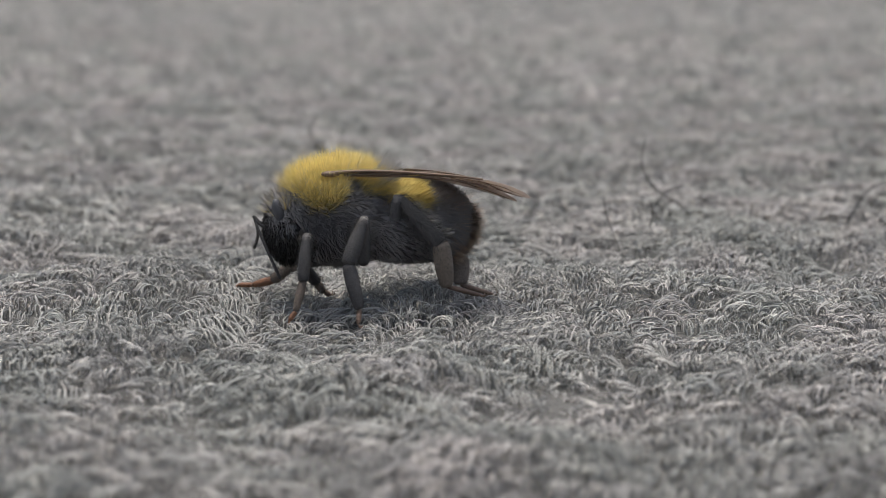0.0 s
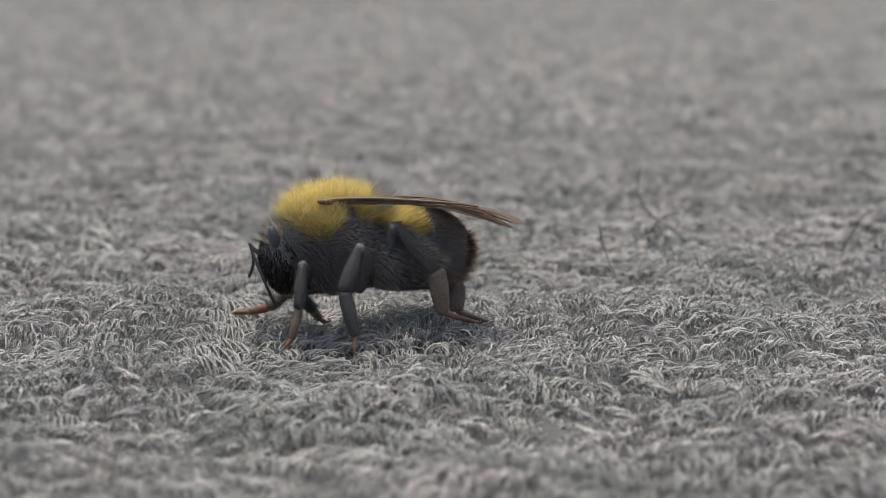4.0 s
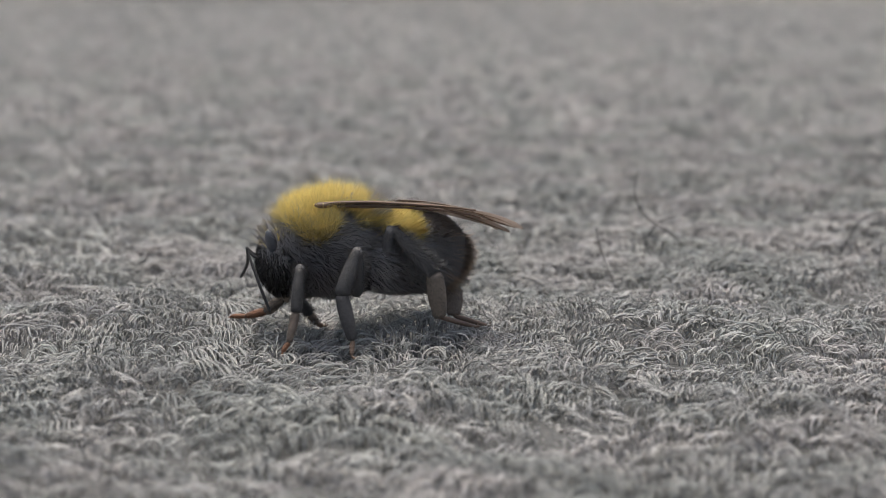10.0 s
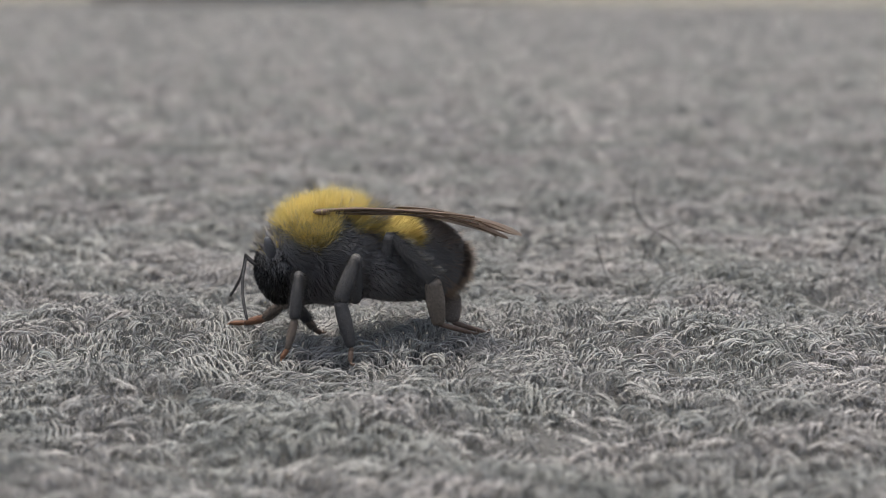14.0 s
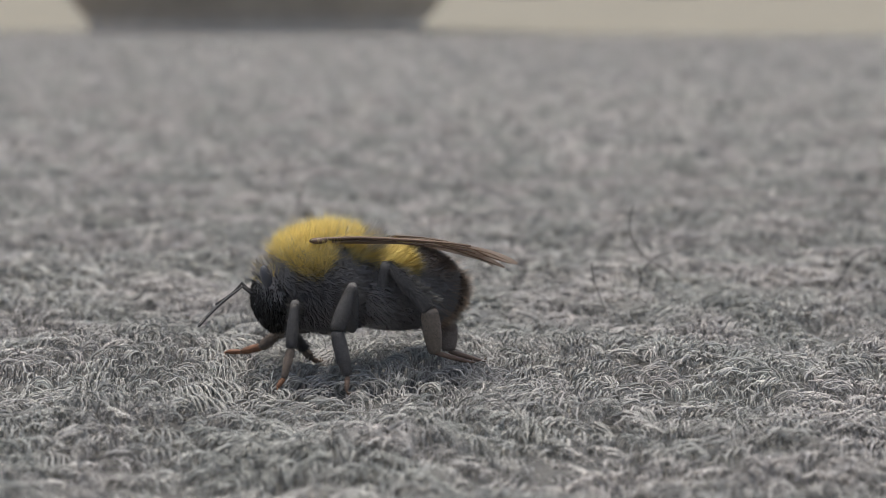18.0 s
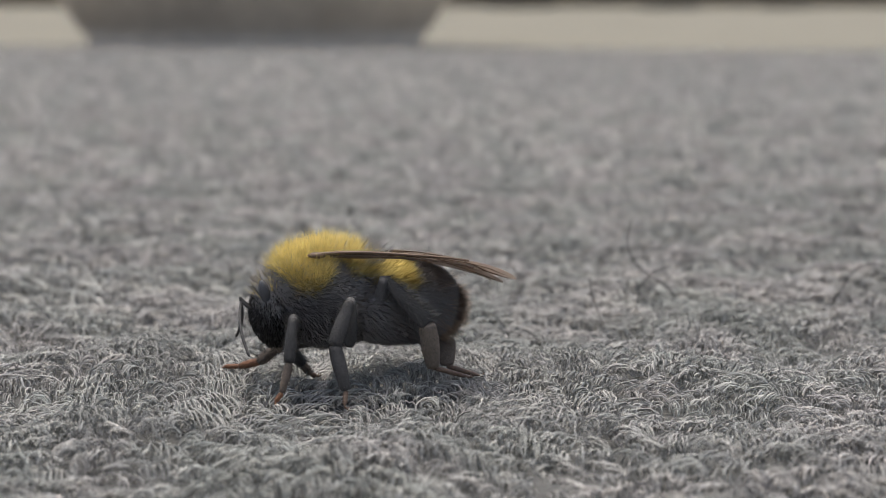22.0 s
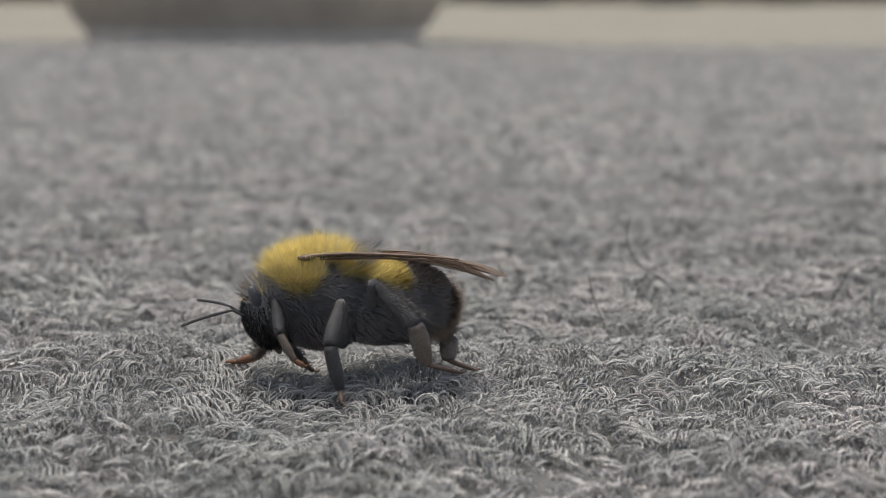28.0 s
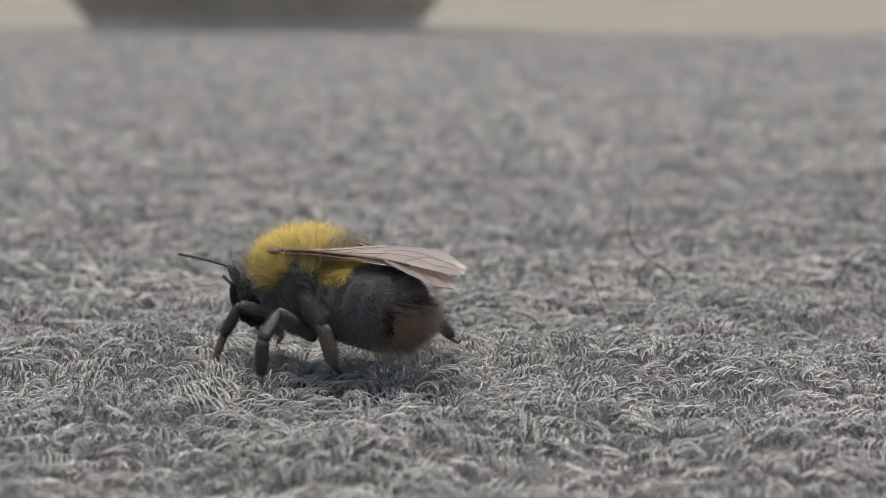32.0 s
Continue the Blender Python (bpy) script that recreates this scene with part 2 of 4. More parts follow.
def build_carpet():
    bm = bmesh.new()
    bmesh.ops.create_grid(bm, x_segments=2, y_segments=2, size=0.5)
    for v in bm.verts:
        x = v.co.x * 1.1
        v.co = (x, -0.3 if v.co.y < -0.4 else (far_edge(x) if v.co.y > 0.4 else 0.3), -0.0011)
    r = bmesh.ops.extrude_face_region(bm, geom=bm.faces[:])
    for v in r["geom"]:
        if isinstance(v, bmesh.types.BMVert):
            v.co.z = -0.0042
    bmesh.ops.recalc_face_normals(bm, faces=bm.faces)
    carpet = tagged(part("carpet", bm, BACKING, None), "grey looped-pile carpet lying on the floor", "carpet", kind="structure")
    # the tufts round the insect, told apart one by one, are parts
    bx, by = scatter(-0.0165, 0.0175, -0.0150, 0.0150, TUFT_X, TUFT_Y)
    kinds = []
    for k in range(16):
        z = np.zeros(1)
        p = tuft_paths(z, z, z, z + 0.00076, 14, 11)
        rad = np.full(p.shape[:2], 0.000046) * (0.75 + 0.4 * rng.random((len(p), 1)))
        v, f = tubes(p, rad)
        kinds.append(mesh_of("tuft", v, [f], PILE))
    for i, (x, y, h) in enumerate(zip(bx, by, lie(bx, by))):
        ob = new("tuft", kinds[i % 16])
        ob.parent = carpet
        s = 0.85 + 0.3 * rng.random()
        ob.matrix_basis = pose(x, y, float(swell(x, y)) * 0.8, 0, 0, math.degrees(h) + 180 * (i % 2)) @ Matrix.Diagonal((s, s, s * 0.98, 1))
    # nearer and farther pile, joined
    x, y = scatter(-0.06, 0.07, -0.054, 0.038, TUFT_X, TUFT_Y)
    keep = in_view(x, y, 1.07) & ~((x > -0.0170) & (x < 0.0172) & (y > -0.0154) & (y < 0.0141))
    pile("near_pile", carpet, x[keep], y[keep], 0.00067, 0.00022, 13, 8, 0.000046)
    x, y = scatter(-0.06, 0.07, -0.045, 0.04, 0.0019, 0.0019)
    keep = in_view(x, y, 1.05)
    wanderers(carpet, x[keep], y[keep])
    x, y = scatter(-0.09, 0.10, 0.039, 0.16, TUFT_X, TUFT_Y)
    keep = in_view(x, y, 1.07)
    pile("mid_pile", carpet, x[keep], y[keep], 0.00075, 0.0003, 7, 5, 0.000078)
    x, y = scatter(-0.15, 0.16, 0.162, 0.36, TUFT_X * 1.1, TUFT_Y * 1.1)
    keep = in_view(x, y, 1.07)
    pile("farther_pile", carpet, x[keep], y[keep], 0.00085, 0.0003, 9, 4, 0.0001, True)
    x, y = scatter(-0.36, 0.37, 0.362, 1.06, TUFT_X * 2.0, TUFT_Y * 2.0)
    keep = in_view(x, y, 1.1) & (y < far_edge(x) - 0.004)
    pile("far_pile", carpet, x[keep], y[keep], 0.0013, 0.0004, 5, 3, 0.000125, True)
    outer_pile(carpet)
    return carpet


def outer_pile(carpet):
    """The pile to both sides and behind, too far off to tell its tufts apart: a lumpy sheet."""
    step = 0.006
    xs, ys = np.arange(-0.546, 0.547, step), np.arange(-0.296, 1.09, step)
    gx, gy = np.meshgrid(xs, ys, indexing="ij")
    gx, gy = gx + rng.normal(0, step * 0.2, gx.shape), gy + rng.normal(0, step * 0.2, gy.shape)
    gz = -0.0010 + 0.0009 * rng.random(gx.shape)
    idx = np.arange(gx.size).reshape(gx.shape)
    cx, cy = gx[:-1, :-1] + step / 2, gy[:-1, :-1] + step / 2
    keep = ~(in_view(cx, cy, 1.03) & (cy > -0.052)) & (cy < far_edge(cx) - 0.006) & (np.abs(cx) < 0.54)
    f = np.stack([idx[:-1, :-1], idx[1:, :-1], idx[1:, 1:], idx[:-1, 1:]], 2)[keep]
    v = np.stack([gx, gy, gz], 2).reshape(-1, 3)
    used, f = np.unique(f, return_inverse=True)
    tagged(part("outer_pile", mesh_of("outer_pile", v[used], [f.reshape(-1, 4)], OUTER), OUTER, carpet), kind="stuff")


TUFT_X, TUFT_Y = 0.0022, 0.00186


def far_edge(x):
    return 0.985 - 0.21 * x


def pile(name, carpet, x, y, least, more, strands, steps, radius, flat=False):
    patch = 1 + 0.13 * np.sin(x * 170 + 2 * np.sin(y * 90)) * np.sin(y * 130 + 1)
    p = tuft_paths(x, y, lie(x, y), (least + more * rng.random(len(x))) * patch, strands, steps)
    thick = np.full(p.shape[:2], radius) * (0.75 + 0.5 * rng.random((len(p), 1)))
    v, f = ribbons(p, thick, across_of(p)) if flat else tubes(p, thick)
    tagged(part(name, mesh_of(name, v, [f], PILE), PILE, carpet), kind="stuff")


def wanderers(carpet, x, y, steps=9):
    """Single fibres that meander over the top of the pile."""
    n = len(x)
    turn = rng.uniform(0, 6.3, (n, 1)) + np.cumsum(rng.normal(0, 0.45, (n, steps)), 1) + np.linspace(0, 1, steps)[None] * rng.normal(0, 4.5, (n, 1))
    hop = 0.0002 * (0.7 + 0.6 * rng.random((n, 1)))
    px, py = x[:, None] + np.cumsum(np.cos(turn) * hop, 1), y[:, None] + np.cumsum(np.sin(turn) * hop, 1)
    pz = swell(px, py) + 0.00005 + 0.0005 * np.sin(np.linspace(0, math.pi, steps))[None] * (0.3 + rng.random((n, 1))) + rng.normal(0, 0.00006, (n, steps))
    v, f = tubes(np.stack([px, py, pz], 2), np.full((n, steps), 0.000044) * (0.7 + 0.5 * rng.random((n, 1))))
    tagged(part("stray_fibres", mesh_of("stray_fibres", v, [f], PILE), PILE, carpet), kind="stuff")


def across_of(p):
    """A width direction for flat fibres, turned at random about each fibre."""
    d = p[:, -1] - p[:, 0]
    a = np.cross(d, rng.normal(0, 1, d.shape))
    a /= np.linalg.norm(a, axis=1, keepdims=True) + 1e-12
    return a[:, None]


# ---- setting beyond the carpet ----
def pot_mesh(foot, flare, height, wall):
    """A round pot: foot, flared side, rolled rim, hollow inside."""
    side = [(foot * 0.96, 0.0), (foot, 0.004)]
    for k in np.linspace(0, 1, 12):
        side.append((foot + (flare - foot) * (k ** 0.8), 0.004 + k * (height - 0.02)))
    side += [(flare + wall, height - 0.016), (flare + wall * 1.4, height - 0.006), (flare + wall, height), (flare - wall, height), (flare - wall * 1.5, height - 0.02), (foot * 0.9, height * 0.35)]
    bm = lathe([(h, r) for r, h in side], 56)
    return moved(bm, Matrix.Rotation(radians(-90), 4, "Y"))


def build_setting():
    bm = bmesh.new()
    bmesh.ops.create_grid(bm, x_segments=1, y_segments=1, size=2500)
    ground = tagged(part("ground", bm, PAVING, None), "pale beige paving round the carpet, reaching far away", "ground", kind="structure")
    ground.location.z = -0.0043
    pot = new("plant_pot")
    part("body", pot_mesh(0.101, 0.168, 0.14, 0.006), POT, pot)
    ring = lathe([(0.0005, 0.099), (0.0, 0.103), (0.004, 0.1045), (0.008, 0.104), (0.0095, 0.1005)], 56)
    part("foot_ring", moved(ring, Matrix.Rotation(radians(-90), 4, "Y")), POT, pot)
    tagged(pot, "dark brown-grey flared pot standing at the carpet's edge", "pot")
    pot.matrix_basis = pose(-0.108, 1.175, -0.0043)
    for x, y, w, h in ((-1.72, 7.4, 0.28, 0.3), (0.33, 8.2, 0.30, 0.25), (0.86, 7.6, 0.22, 0.3), (1.42, 8.4, 0.2, 0.25)):
        trough = part("planter", planter_mesh(w, h), WALL, None)
        tagged(trough, "far dark grey square planter standing on paving", "planter", group="far planters")
        trough.matrix_basis = pose(x, y, -0.0043, 0, 0, 4)


def build_backdrop():
    """A low pale coped wall, added behind everything in place of bright horizon sky."""
    for name, y0, y1, z0, z1 in (("backdrop_wall", 11.0, 11.22, -0.01, 1.1), ("backdrop_coping", 10.96, 11.26, 1.1, 1.16)):
        bm = bmesh.new()
        bmesh.ops.create_cube(bm, size=1)
        for v in bm.verts:
            v.co = (v.co.x * 60, y0 if v.co.y < 0 else y1, z0 if v.co.z < 0 else z1)
        bmesh.ops.bevel(bm, geom=[e for e in bm.edges], offset=0.012, segments=2, affect="EDGES")
        tagged(part(name, bm, PALE_STONE, None), "pale backdrop wall added far behind the carpet", "wall", kind="structure")


def planter_mesh(w, h):
    """A square planter that narrows to its foot, with a proud rim and an open top."""
    bm = bmesh.new()
    rings = []
    for k, z in ((0.42, 0.0), (0.5, h * 0.88), (0.54, h * 0.88), (0.54, h), (0.47, h), (0.44, h * 0.6)):
        rings.append([bm.verts.new((sx * w * k, sy * w * k, z)) for sx, sy in ((-1, -1), (1, -1), (1, 1), (-1, 1))])
    for a, b in zip(rings, rings[1:]):
        for i in range(4):
            bm.faces.new((a[i], a[(i + 1) % 4], b[(i + 1) % 4], b[i]))
    bm.faces.new(rings[0][::-1])
    bm.faces.new(rings[-1])
    return bm


build_setting()
build_backdrop()
build_carpet()


# ---- bumblebee; its own space is in millimetres scaled to metres: head towards -x, z up ----
BEE_BASE = pose(0, 0, 0, 0, 0, 8)
THORAX_C, THORAX_R = np.array([-2.2, 0, 6.15]), np.array([3.6, 2.95, 3.2])
RUMP_C, RUMP_R = np.array([0.9, -0.5, 5.3]), np.array([1.7, 2.15, 2.3])
COLLAR_C, COLLAR_R = np.array([-4.2, 0, 6.55]), np.array([1.9, 2.5, 2.4])
ABDOMEN_TILT, ABDOMEN_C, ABDOMEN_LONG = 2.5, np.array([2.9, 0, 5.5]), 7.8
HEAD_C, HEAD_TILT = np.array([-6.05, 0, 5.2]), -14.0


def ellipsoid(radii, u=36, v=24):
    bm = bmesh.new()
    bmesh.ops.create_uvsphere(bm, u_segments=u, v_segments=v, radius=1)
    return moved(bm, Matrix.Diagonal((*radii, 1)))


def merge(bm, other):
    """Adds the second bmesh to the first."""
    me = bpy.data.meshes.new("merged")
    other.to_mesh(me)
    other.free()
    bm.from_mesh(me)
    bpy.data.meshes.remove(me)


def abdomen_radius(s):
    """Radius of the abdomen at s, from 0 at the waist to 1 at the tip."""
    q = np.clip(np.abs(1.95 * np.clip(s, 0, 1) - 0.95), 0, 1)
    return 2.64 * np.power(1 - np.power(q, 3.0), 1 / 2.4)


def abdomen_points(n):
    s, a = rng.random(n) ** 0.9, rng.random(n) * 2 * math.pi
    r = abdomen_radius(s)
    p = np.stack([-3.9 + ABDOMEN_LONG * s, r * np.cos(a) * 1.08, r * np.sin(a)], 1)
    slope = (abdomen_radius(np.clip(s + 0.01, 0, 1)) - abdomen_radius(np.clip(s - 0.01, 0, 1))) / (0.02 * ABDOMEN_LONG)
    nrm = np.stack([-slope, np.cos(a), np.sin(a)], 1)
    nrm /= np.linalg.norm(nrm, axis=1, keepdims=True)
    return turned(p, "Y", ABDOMEN_TILT) + ABDOMEN_C - WAIST, turned(nrm, "Y", ABDOMEN_TILT), s


def fur(name, mat, parent, roots, normals, length, width, comb=(0.35, 0, 0), spread=0.16, label=""):
    """Fine hairs on a body: tapered strands that stand off the skin and sweep backwards."""
    n = len(roots)
    d = normals + np.asarray(comb) + rng.normal(0, spread, (n, 3))
    d /= np.linalg.norm(d, axis=1, keepdims=True)
    bend = rng.normal(0, 0.18, (n, 3)) + np.asarray(comb) * 0.4
    L = np.broadcast_to(length, (n,)) * (0.65 + 0.5 * rng.random(n))
    k = np.array([0, 0.55, 1.0])
    p = roots[:, None] + L[:, None, None] * (d[:, None] * k[None, :, None] + bend[:, None] * (k ** 2)[None, :, None] * 0.5) - normals[:, None] * 0.05
    side = np.cross(d, rng.normal(0, 1, (n, 3)))
    side /= np.linalg.norm(side, axis=1, keepdims=True) + 1e-9
    w = width * np.array([1, 0.85, 0.12])[None] * (0.7 + 0.6 * rng.random((n, 1)))
    v, f = ribbons(p * MM, w * MM, side[:, None])
    me = mesh_of(name, v, [f], mat)
    soft = np.repeat(normals + 0.2 * d, 6, axis=0)
    soft /= np.linalg.norm(soft, axis=1, keepdims=True)
    me.normals_split_custom_set_from_vertices(soft.astype(np.float32))
    return tagged(part(name, me, mat, parent, label), kind="stuff")


WAIST = np.array([0.3, 0, 6.0])


def build_body(bee):
    scale = Matrix.Scale(MM, 4)
    bm = moved(ellipsoid(THORAX_R), Matrix.Translation(THORAX_C))
    for centre, radii in ((COLLAR_C, COLLAR_R), (RUMP_C, RUMP_R)):
        merge(bm, moved(ellipsoid(radii, 26, 16), Matrix.Translation(centre)))
    thorax = part("thorax", moved(bm, scale), HAZED_SHELL, bee)
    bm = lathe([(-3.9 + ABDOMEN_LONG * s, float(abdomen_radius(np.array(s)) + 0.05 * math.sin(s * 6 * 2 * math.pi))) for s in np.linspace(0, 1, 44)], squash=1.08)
    abdomen = part("abdomen", moved(bm, scale @ Matrix.Translation(ABDOMEN_C - WAIST) @ Matrix.Rotation(radians(ABDOMEN_TILT), 4, "Y")), HAZED_SHELL, bee)
    abdomen.location = WAIST * MM
    # thorax fur
    n = 95000
    q = rng.normal(0, 1, (n, 3))
    q /= np.linalg.norm(q, axis=1, keepdims=True)
    roots, nrm = q * THORAX_R + THORAX_C, q / THORAX_R
    nrm /= np.linalg.norm(nrm, axis=1, keepdims=True)
    # the collar reaches forward to the head
    q = rng.normal(0, 1, (26000, 3))
    q /= np.linalg.norm(q, axis=1, keepdims=True)
    q = q[(q[:, 0] < 0.4) & (q[:, 2] > -0.3)]
    roots = np.concatenate([roots, q * COLLAR_R + COLLAR_C])
    nrm = np.concatenate([nrm, q])
    # and the rump closes the waist
    q = rng.normal(0, 1, (11000, 3))
    q /= np.linalg.norm(q, axis=1, keepdims=True)
    q = q[(q[:, 1] < 0.3) & (np.abs(q[:, 2]) < 0.75)]
    roots = np.concatenate([roots, q * RUMP_R + RUMP_C])
    nrm = np.concatenate([nrm, q])
    n = len(roots)
    x, z = roots[:, 0] + rng.normal(0, 0.2, n), roots[:, 2] + rng.normal(0, 0.22, n)
    edge = np.interp(x, [-6.6, -5.7, -5.0, -4.4, -3.7, -2.95, -2.4, -2.1, -1.9, -1.2, -0.9, 0.6, 1.5], [7.6, 8.0, 7.8, 7.1, 6.8, 6.9, 7.4, 7.9, 8.7, 8.7, 7.8, 7.6, 7.6])
    yellow = z > edge
    length = np.where(yellow, 1.1, np.where(x > 0.2, 0.6, 0.45))
    fur("collar_fur", YELLOW, thorax, roots[yellow], nrm[yellow], length[yellow] * (0.62 + 0.7 * rng.random(yellow.sum()) ** 2), 0.0105, (0.14, 0, 0.1), 0.24, label="bright yellow fur")
    dusk = np.flatnonzero(yellow & (z < edge + 1.1))[::9]
    fur("dark_hairs", HAZED_BLACK, thorax, roots[dusk], nrm[dusk], 1.1, 0.012, (0.3, 0, -0.1), 0.3)
    fur("side_fur", HAZED_BLACK, thorax, roots[~yellow], nrm[~yellow], length[~yellow], 0.0115, (0.8, 0, -0.3), 0.22)
    back = (roots[:, 0] > -0.5) & (roots[:, 2] > 7.9)
    few = np.flatnonzero(back)[::7]
    fur("back_bristles", HAZED_BLACK, thorax, roots[few], nrm[few], 1.7, 0.014, (0.45, 0, 0.25))
    # abdomen fur
    roots, nrm, s = abdomen_points(75000)
    up = nrm[:, 2] + rng.normal(0, 0.09, len(s))
    sj = s + rng.normal(0, 0.022, len(s))
    band = (sj < 0.44) & (up > 0.52)
    tail = (sj > 0.925) & (up < 0.05) & (nrm[:, 1] > -0.6)
    rust = (sj > 0.9) & (up < 0.25) & ~tail
    dark = ~(band | tail | rust)
    fur("band_fur", YELLOW, abdomen, roots[band], nrm[band], 0.85, 0.012, (0.8, 0, 0), label="yellow fur band")
    fur("dark_fur", HAZED_BLACK, abdomen, roots[dark], nrm[dark], 0.4, 0.011, (0.85, 0, -0.2), 0.22)
    fur("rust_fur", RUST, abdomen, roots[rust], nrm[rust], 0.7, 0.015, (0.5, 0, -0.2))
    fur("tail_fur", BUFF, abdomen, roots[tail], nrm[tail], 1.0, 0.014, (0.7, 0, 0), label="buff tail fur")
    rim = np.concatenate([np.flatnonzero((s > 0.6) & (nrm[:, 2] < 0.6))[::60], np.flatnonzero((s > 0.8) & (nrm[:, 2] < 0.3) & (nrm[:, 1] > -0.65))[::5]])
    fur("fringe", BUFF, abdomen, roots[rim], nrm[rim], 1.25, 0.01, (0.45, 0, -0.1), label="pale fringe hairs")
    return abdomen


def build_head(bee):
    """The head hinges at the neck; its space starts there."""
    scale = Matrix.Scale(MM, 4)
    tilt = Matrix.Rotation(radians(HEAD_TILT), 4, "Y")
    bm = ellipsoid((1.8, 2.1, 2.25))
    for v in bm.verts:
        if v.co.z < 0:
            v.co.y *= 1 + 0.35 * v.co.z / 2.25
            v.co.x += 0.1 * v.co.z
    head = part("head", moved(bm, scale @ tilt @ Matrix.Translation((-0.65, 0, -0.55))), HAZED_SHELL, bee)
    for side in (-1, 1):
        e = moved(ellipsoid((0.36, 0.36, 0.86), 24, 18), scale @ tilt @ Matrix.Translation((-1.2, side * 1.58, 1.25)) @ Matrix.Rotation(radians(-14 * side), 4, "X"))
        part("eye", e, EYE, head, "glossy grey compound eye")
        pts = np.array([[[-2.05, side * 0.5, 0.1], [-2.5, side * 0.75, 0.5], [-2.8, side * 0.8, 0.95]]])
        v, f = tubes(turned(pts, "Y", HEAD_TILT) * MM, np.array([[0.10, 0.09, 0.10]]) * MM, 8)
        part("scape", mesh_of("scape", v, [f], LEG), LEG, head)
        jaw = moved(ellipsoid((0.28, 0.22, 0.62), 14, 10), scale @ tilt @ Matrix.Translation((-1.15, side * 0.35, -2.5)) @ Matrix.Rotation(radians(14 * side), 4, "X"))
        part("mandible", jaw, LEG_BROWN, head)
    n = 15000
    q = rng.normal(0, 1, (n, 3))
    q /= np.linalg.norm(q, axis=1, keepdims=True)
    off = np.stack([q[:, 0] + 0.34, np.abs(q[:, 1]) - 0.70, q[:, 2] - 0.74], 1)
    q = q[(q[:, 2] > -0.85) & (np.linalg.norm(off, axis=1) > 0.21)]
    roots = turned(q * np.array([1.8, 2.1, 2.25]) + np.array([-0.65, 0, -0.55]), "Y", HEAD_TILT)
    nrm = turned(q, "Y", HEAD_TILT)
    top = roots[:, 2] > 0.95 + rng.normal(0, 0.25, len(q))
    bare = np.flatnonzero(~top)
    fur("face_fur", GREYHAIR, head, roots[bare], nrm[bare], 0.3, 0.018, (0.3, 0, -0.8))
    mixed = rng.random(len(q)) < 0.18
    fur("crown_fur", YELLOW, head, roots[top & mixed], nrm[top & mixed], 0.85, 0.016, (-0.1, 0, 0.15), label="yellow tuft")
    fur("crown_bristles", HAZED_BLACK, head, roots[top & ~mixed], nrm[top & ~mixed], 1.05, 0.014, (-0.1, 0, 0.15))
    return head


def build_antenna(bee):
    """The long outer joint of a feeler, hanging along -z from the elbow."""
    s = np.linspace(0, 1, 34)
    x, z = 0.28 * np.sin(s * math.pi), -4.3 * s
    r = 0.07 + 0.03 * np.minimum(1, s * 4) + 0.012 * np.sin(s * 11 * 2 * math.pi)
    r[-1] = 0.04
    v, f = tubes(np.stack([x, x * 0, z], 1)[None] * MM, r[None] * MM, 8)
    cap = np.arange(8)[None]
    return part("antenna", mesh_of("antenna", v, [f, cap, cap + 33 * 8], LEG), LEG, bee, "segmented black feeler")


def limb(name, length, r0, r1, flat, mat, parent, hairs=0, hair_mat=None, hair_len=0.3, belly=0.25):
    """One joint of a leg, from its origin along +z, a little swollen, with bristles."""
    s = np.linspace(0, 1, 12)
    r = (r0 + (r1 - r0) * s) * (1 + belly * np.sin(s * math.pi))
    r[0] *= 0.82
    r[-1] *= 0.85
    bm = lathe([(float(a * length), float(b)) for a, b in zip(s, r)], 14, flat)
    ob = part(name, moved(bm, Matrix.Scale(MM, 4) @ Matrix.Rotation(radians(-90), 4, "Y")), mat, parent)
    if hairs:
        h, a = rng.random(hairs), rng.random(hairs) * 2 * math.pi
        rr = np.interp(h, s, r)
        q = np.stack([-rr * np.sin(a), rr * np.cos(a) * flat, h * length], 1)
        nn = np.stack([-np.sin(a), np.cos(a), 0 * a + 0.2], 1)
        return ob, (q, nn, hair_len, hair_mat)
    return ob, None


def aim(a, b, lie_to=(0, -1, 0)):
    """A pose at a whose +z points to b and whose x lies away from lie_to."""
    z = (b - a).normalized()
    y = Vector(lie_to)
    x = y.cross(z).normalized()
    y = z.cross(x)
    m = Matrix((x, y, z)).transposed().to_4x4()
    m.translation = a
    return m


# each leg: hip, knee, ankle, heel, tip, in millimetres over the carpet at rest
LEGS = {
    "near_front": [(-3.99, -1.77, 4.20), (-4.18, -4.20, 5.22), (-4.38, -4.90, 2.45), (-4.84, -5.30, 0.58), (-5.23, -5.50, 0.03)],
    "near_mid": [(-0.63, -2.01, 3.20), (-0.47, -4.60, 6.45), (-1.46, -5.40, 3.66), (-0.74, -5.80, 0.82), (-0.80, -6.20, -0.05)],
    "near_hind": [(1.11, -1.46, 4.00), (1.64, -2.60, 7.64), (4.42, -2.90, 4.65), (4.81, -1.60, 1.57), (7.17, -0.20, 0.67)],
    "far_front": [(-3.77, 0.98, 3.40), (-5.59, 2.60, 2.33), (-6.97, 3.40, 1.11), (-8.39, 3.80, 0.69), (-9.41, 4.00, 0.65)],
    "far_mid": [(-1.25, 1.74, 3.20), (-4.91, 2.20, 2.40), (-4.02, 2.80, 1.02), (-3.50, 3.00, 0.33), (-3.13, 3.20, 0.13)],
    "far_hind": [(2.35, 1.95, 3.80), (4.28, 3.20, 5.40), (5.72, 2.80, 2.84), (5.72, 2.20, 1.01), (7.97, 2.40, 0.28)],
}
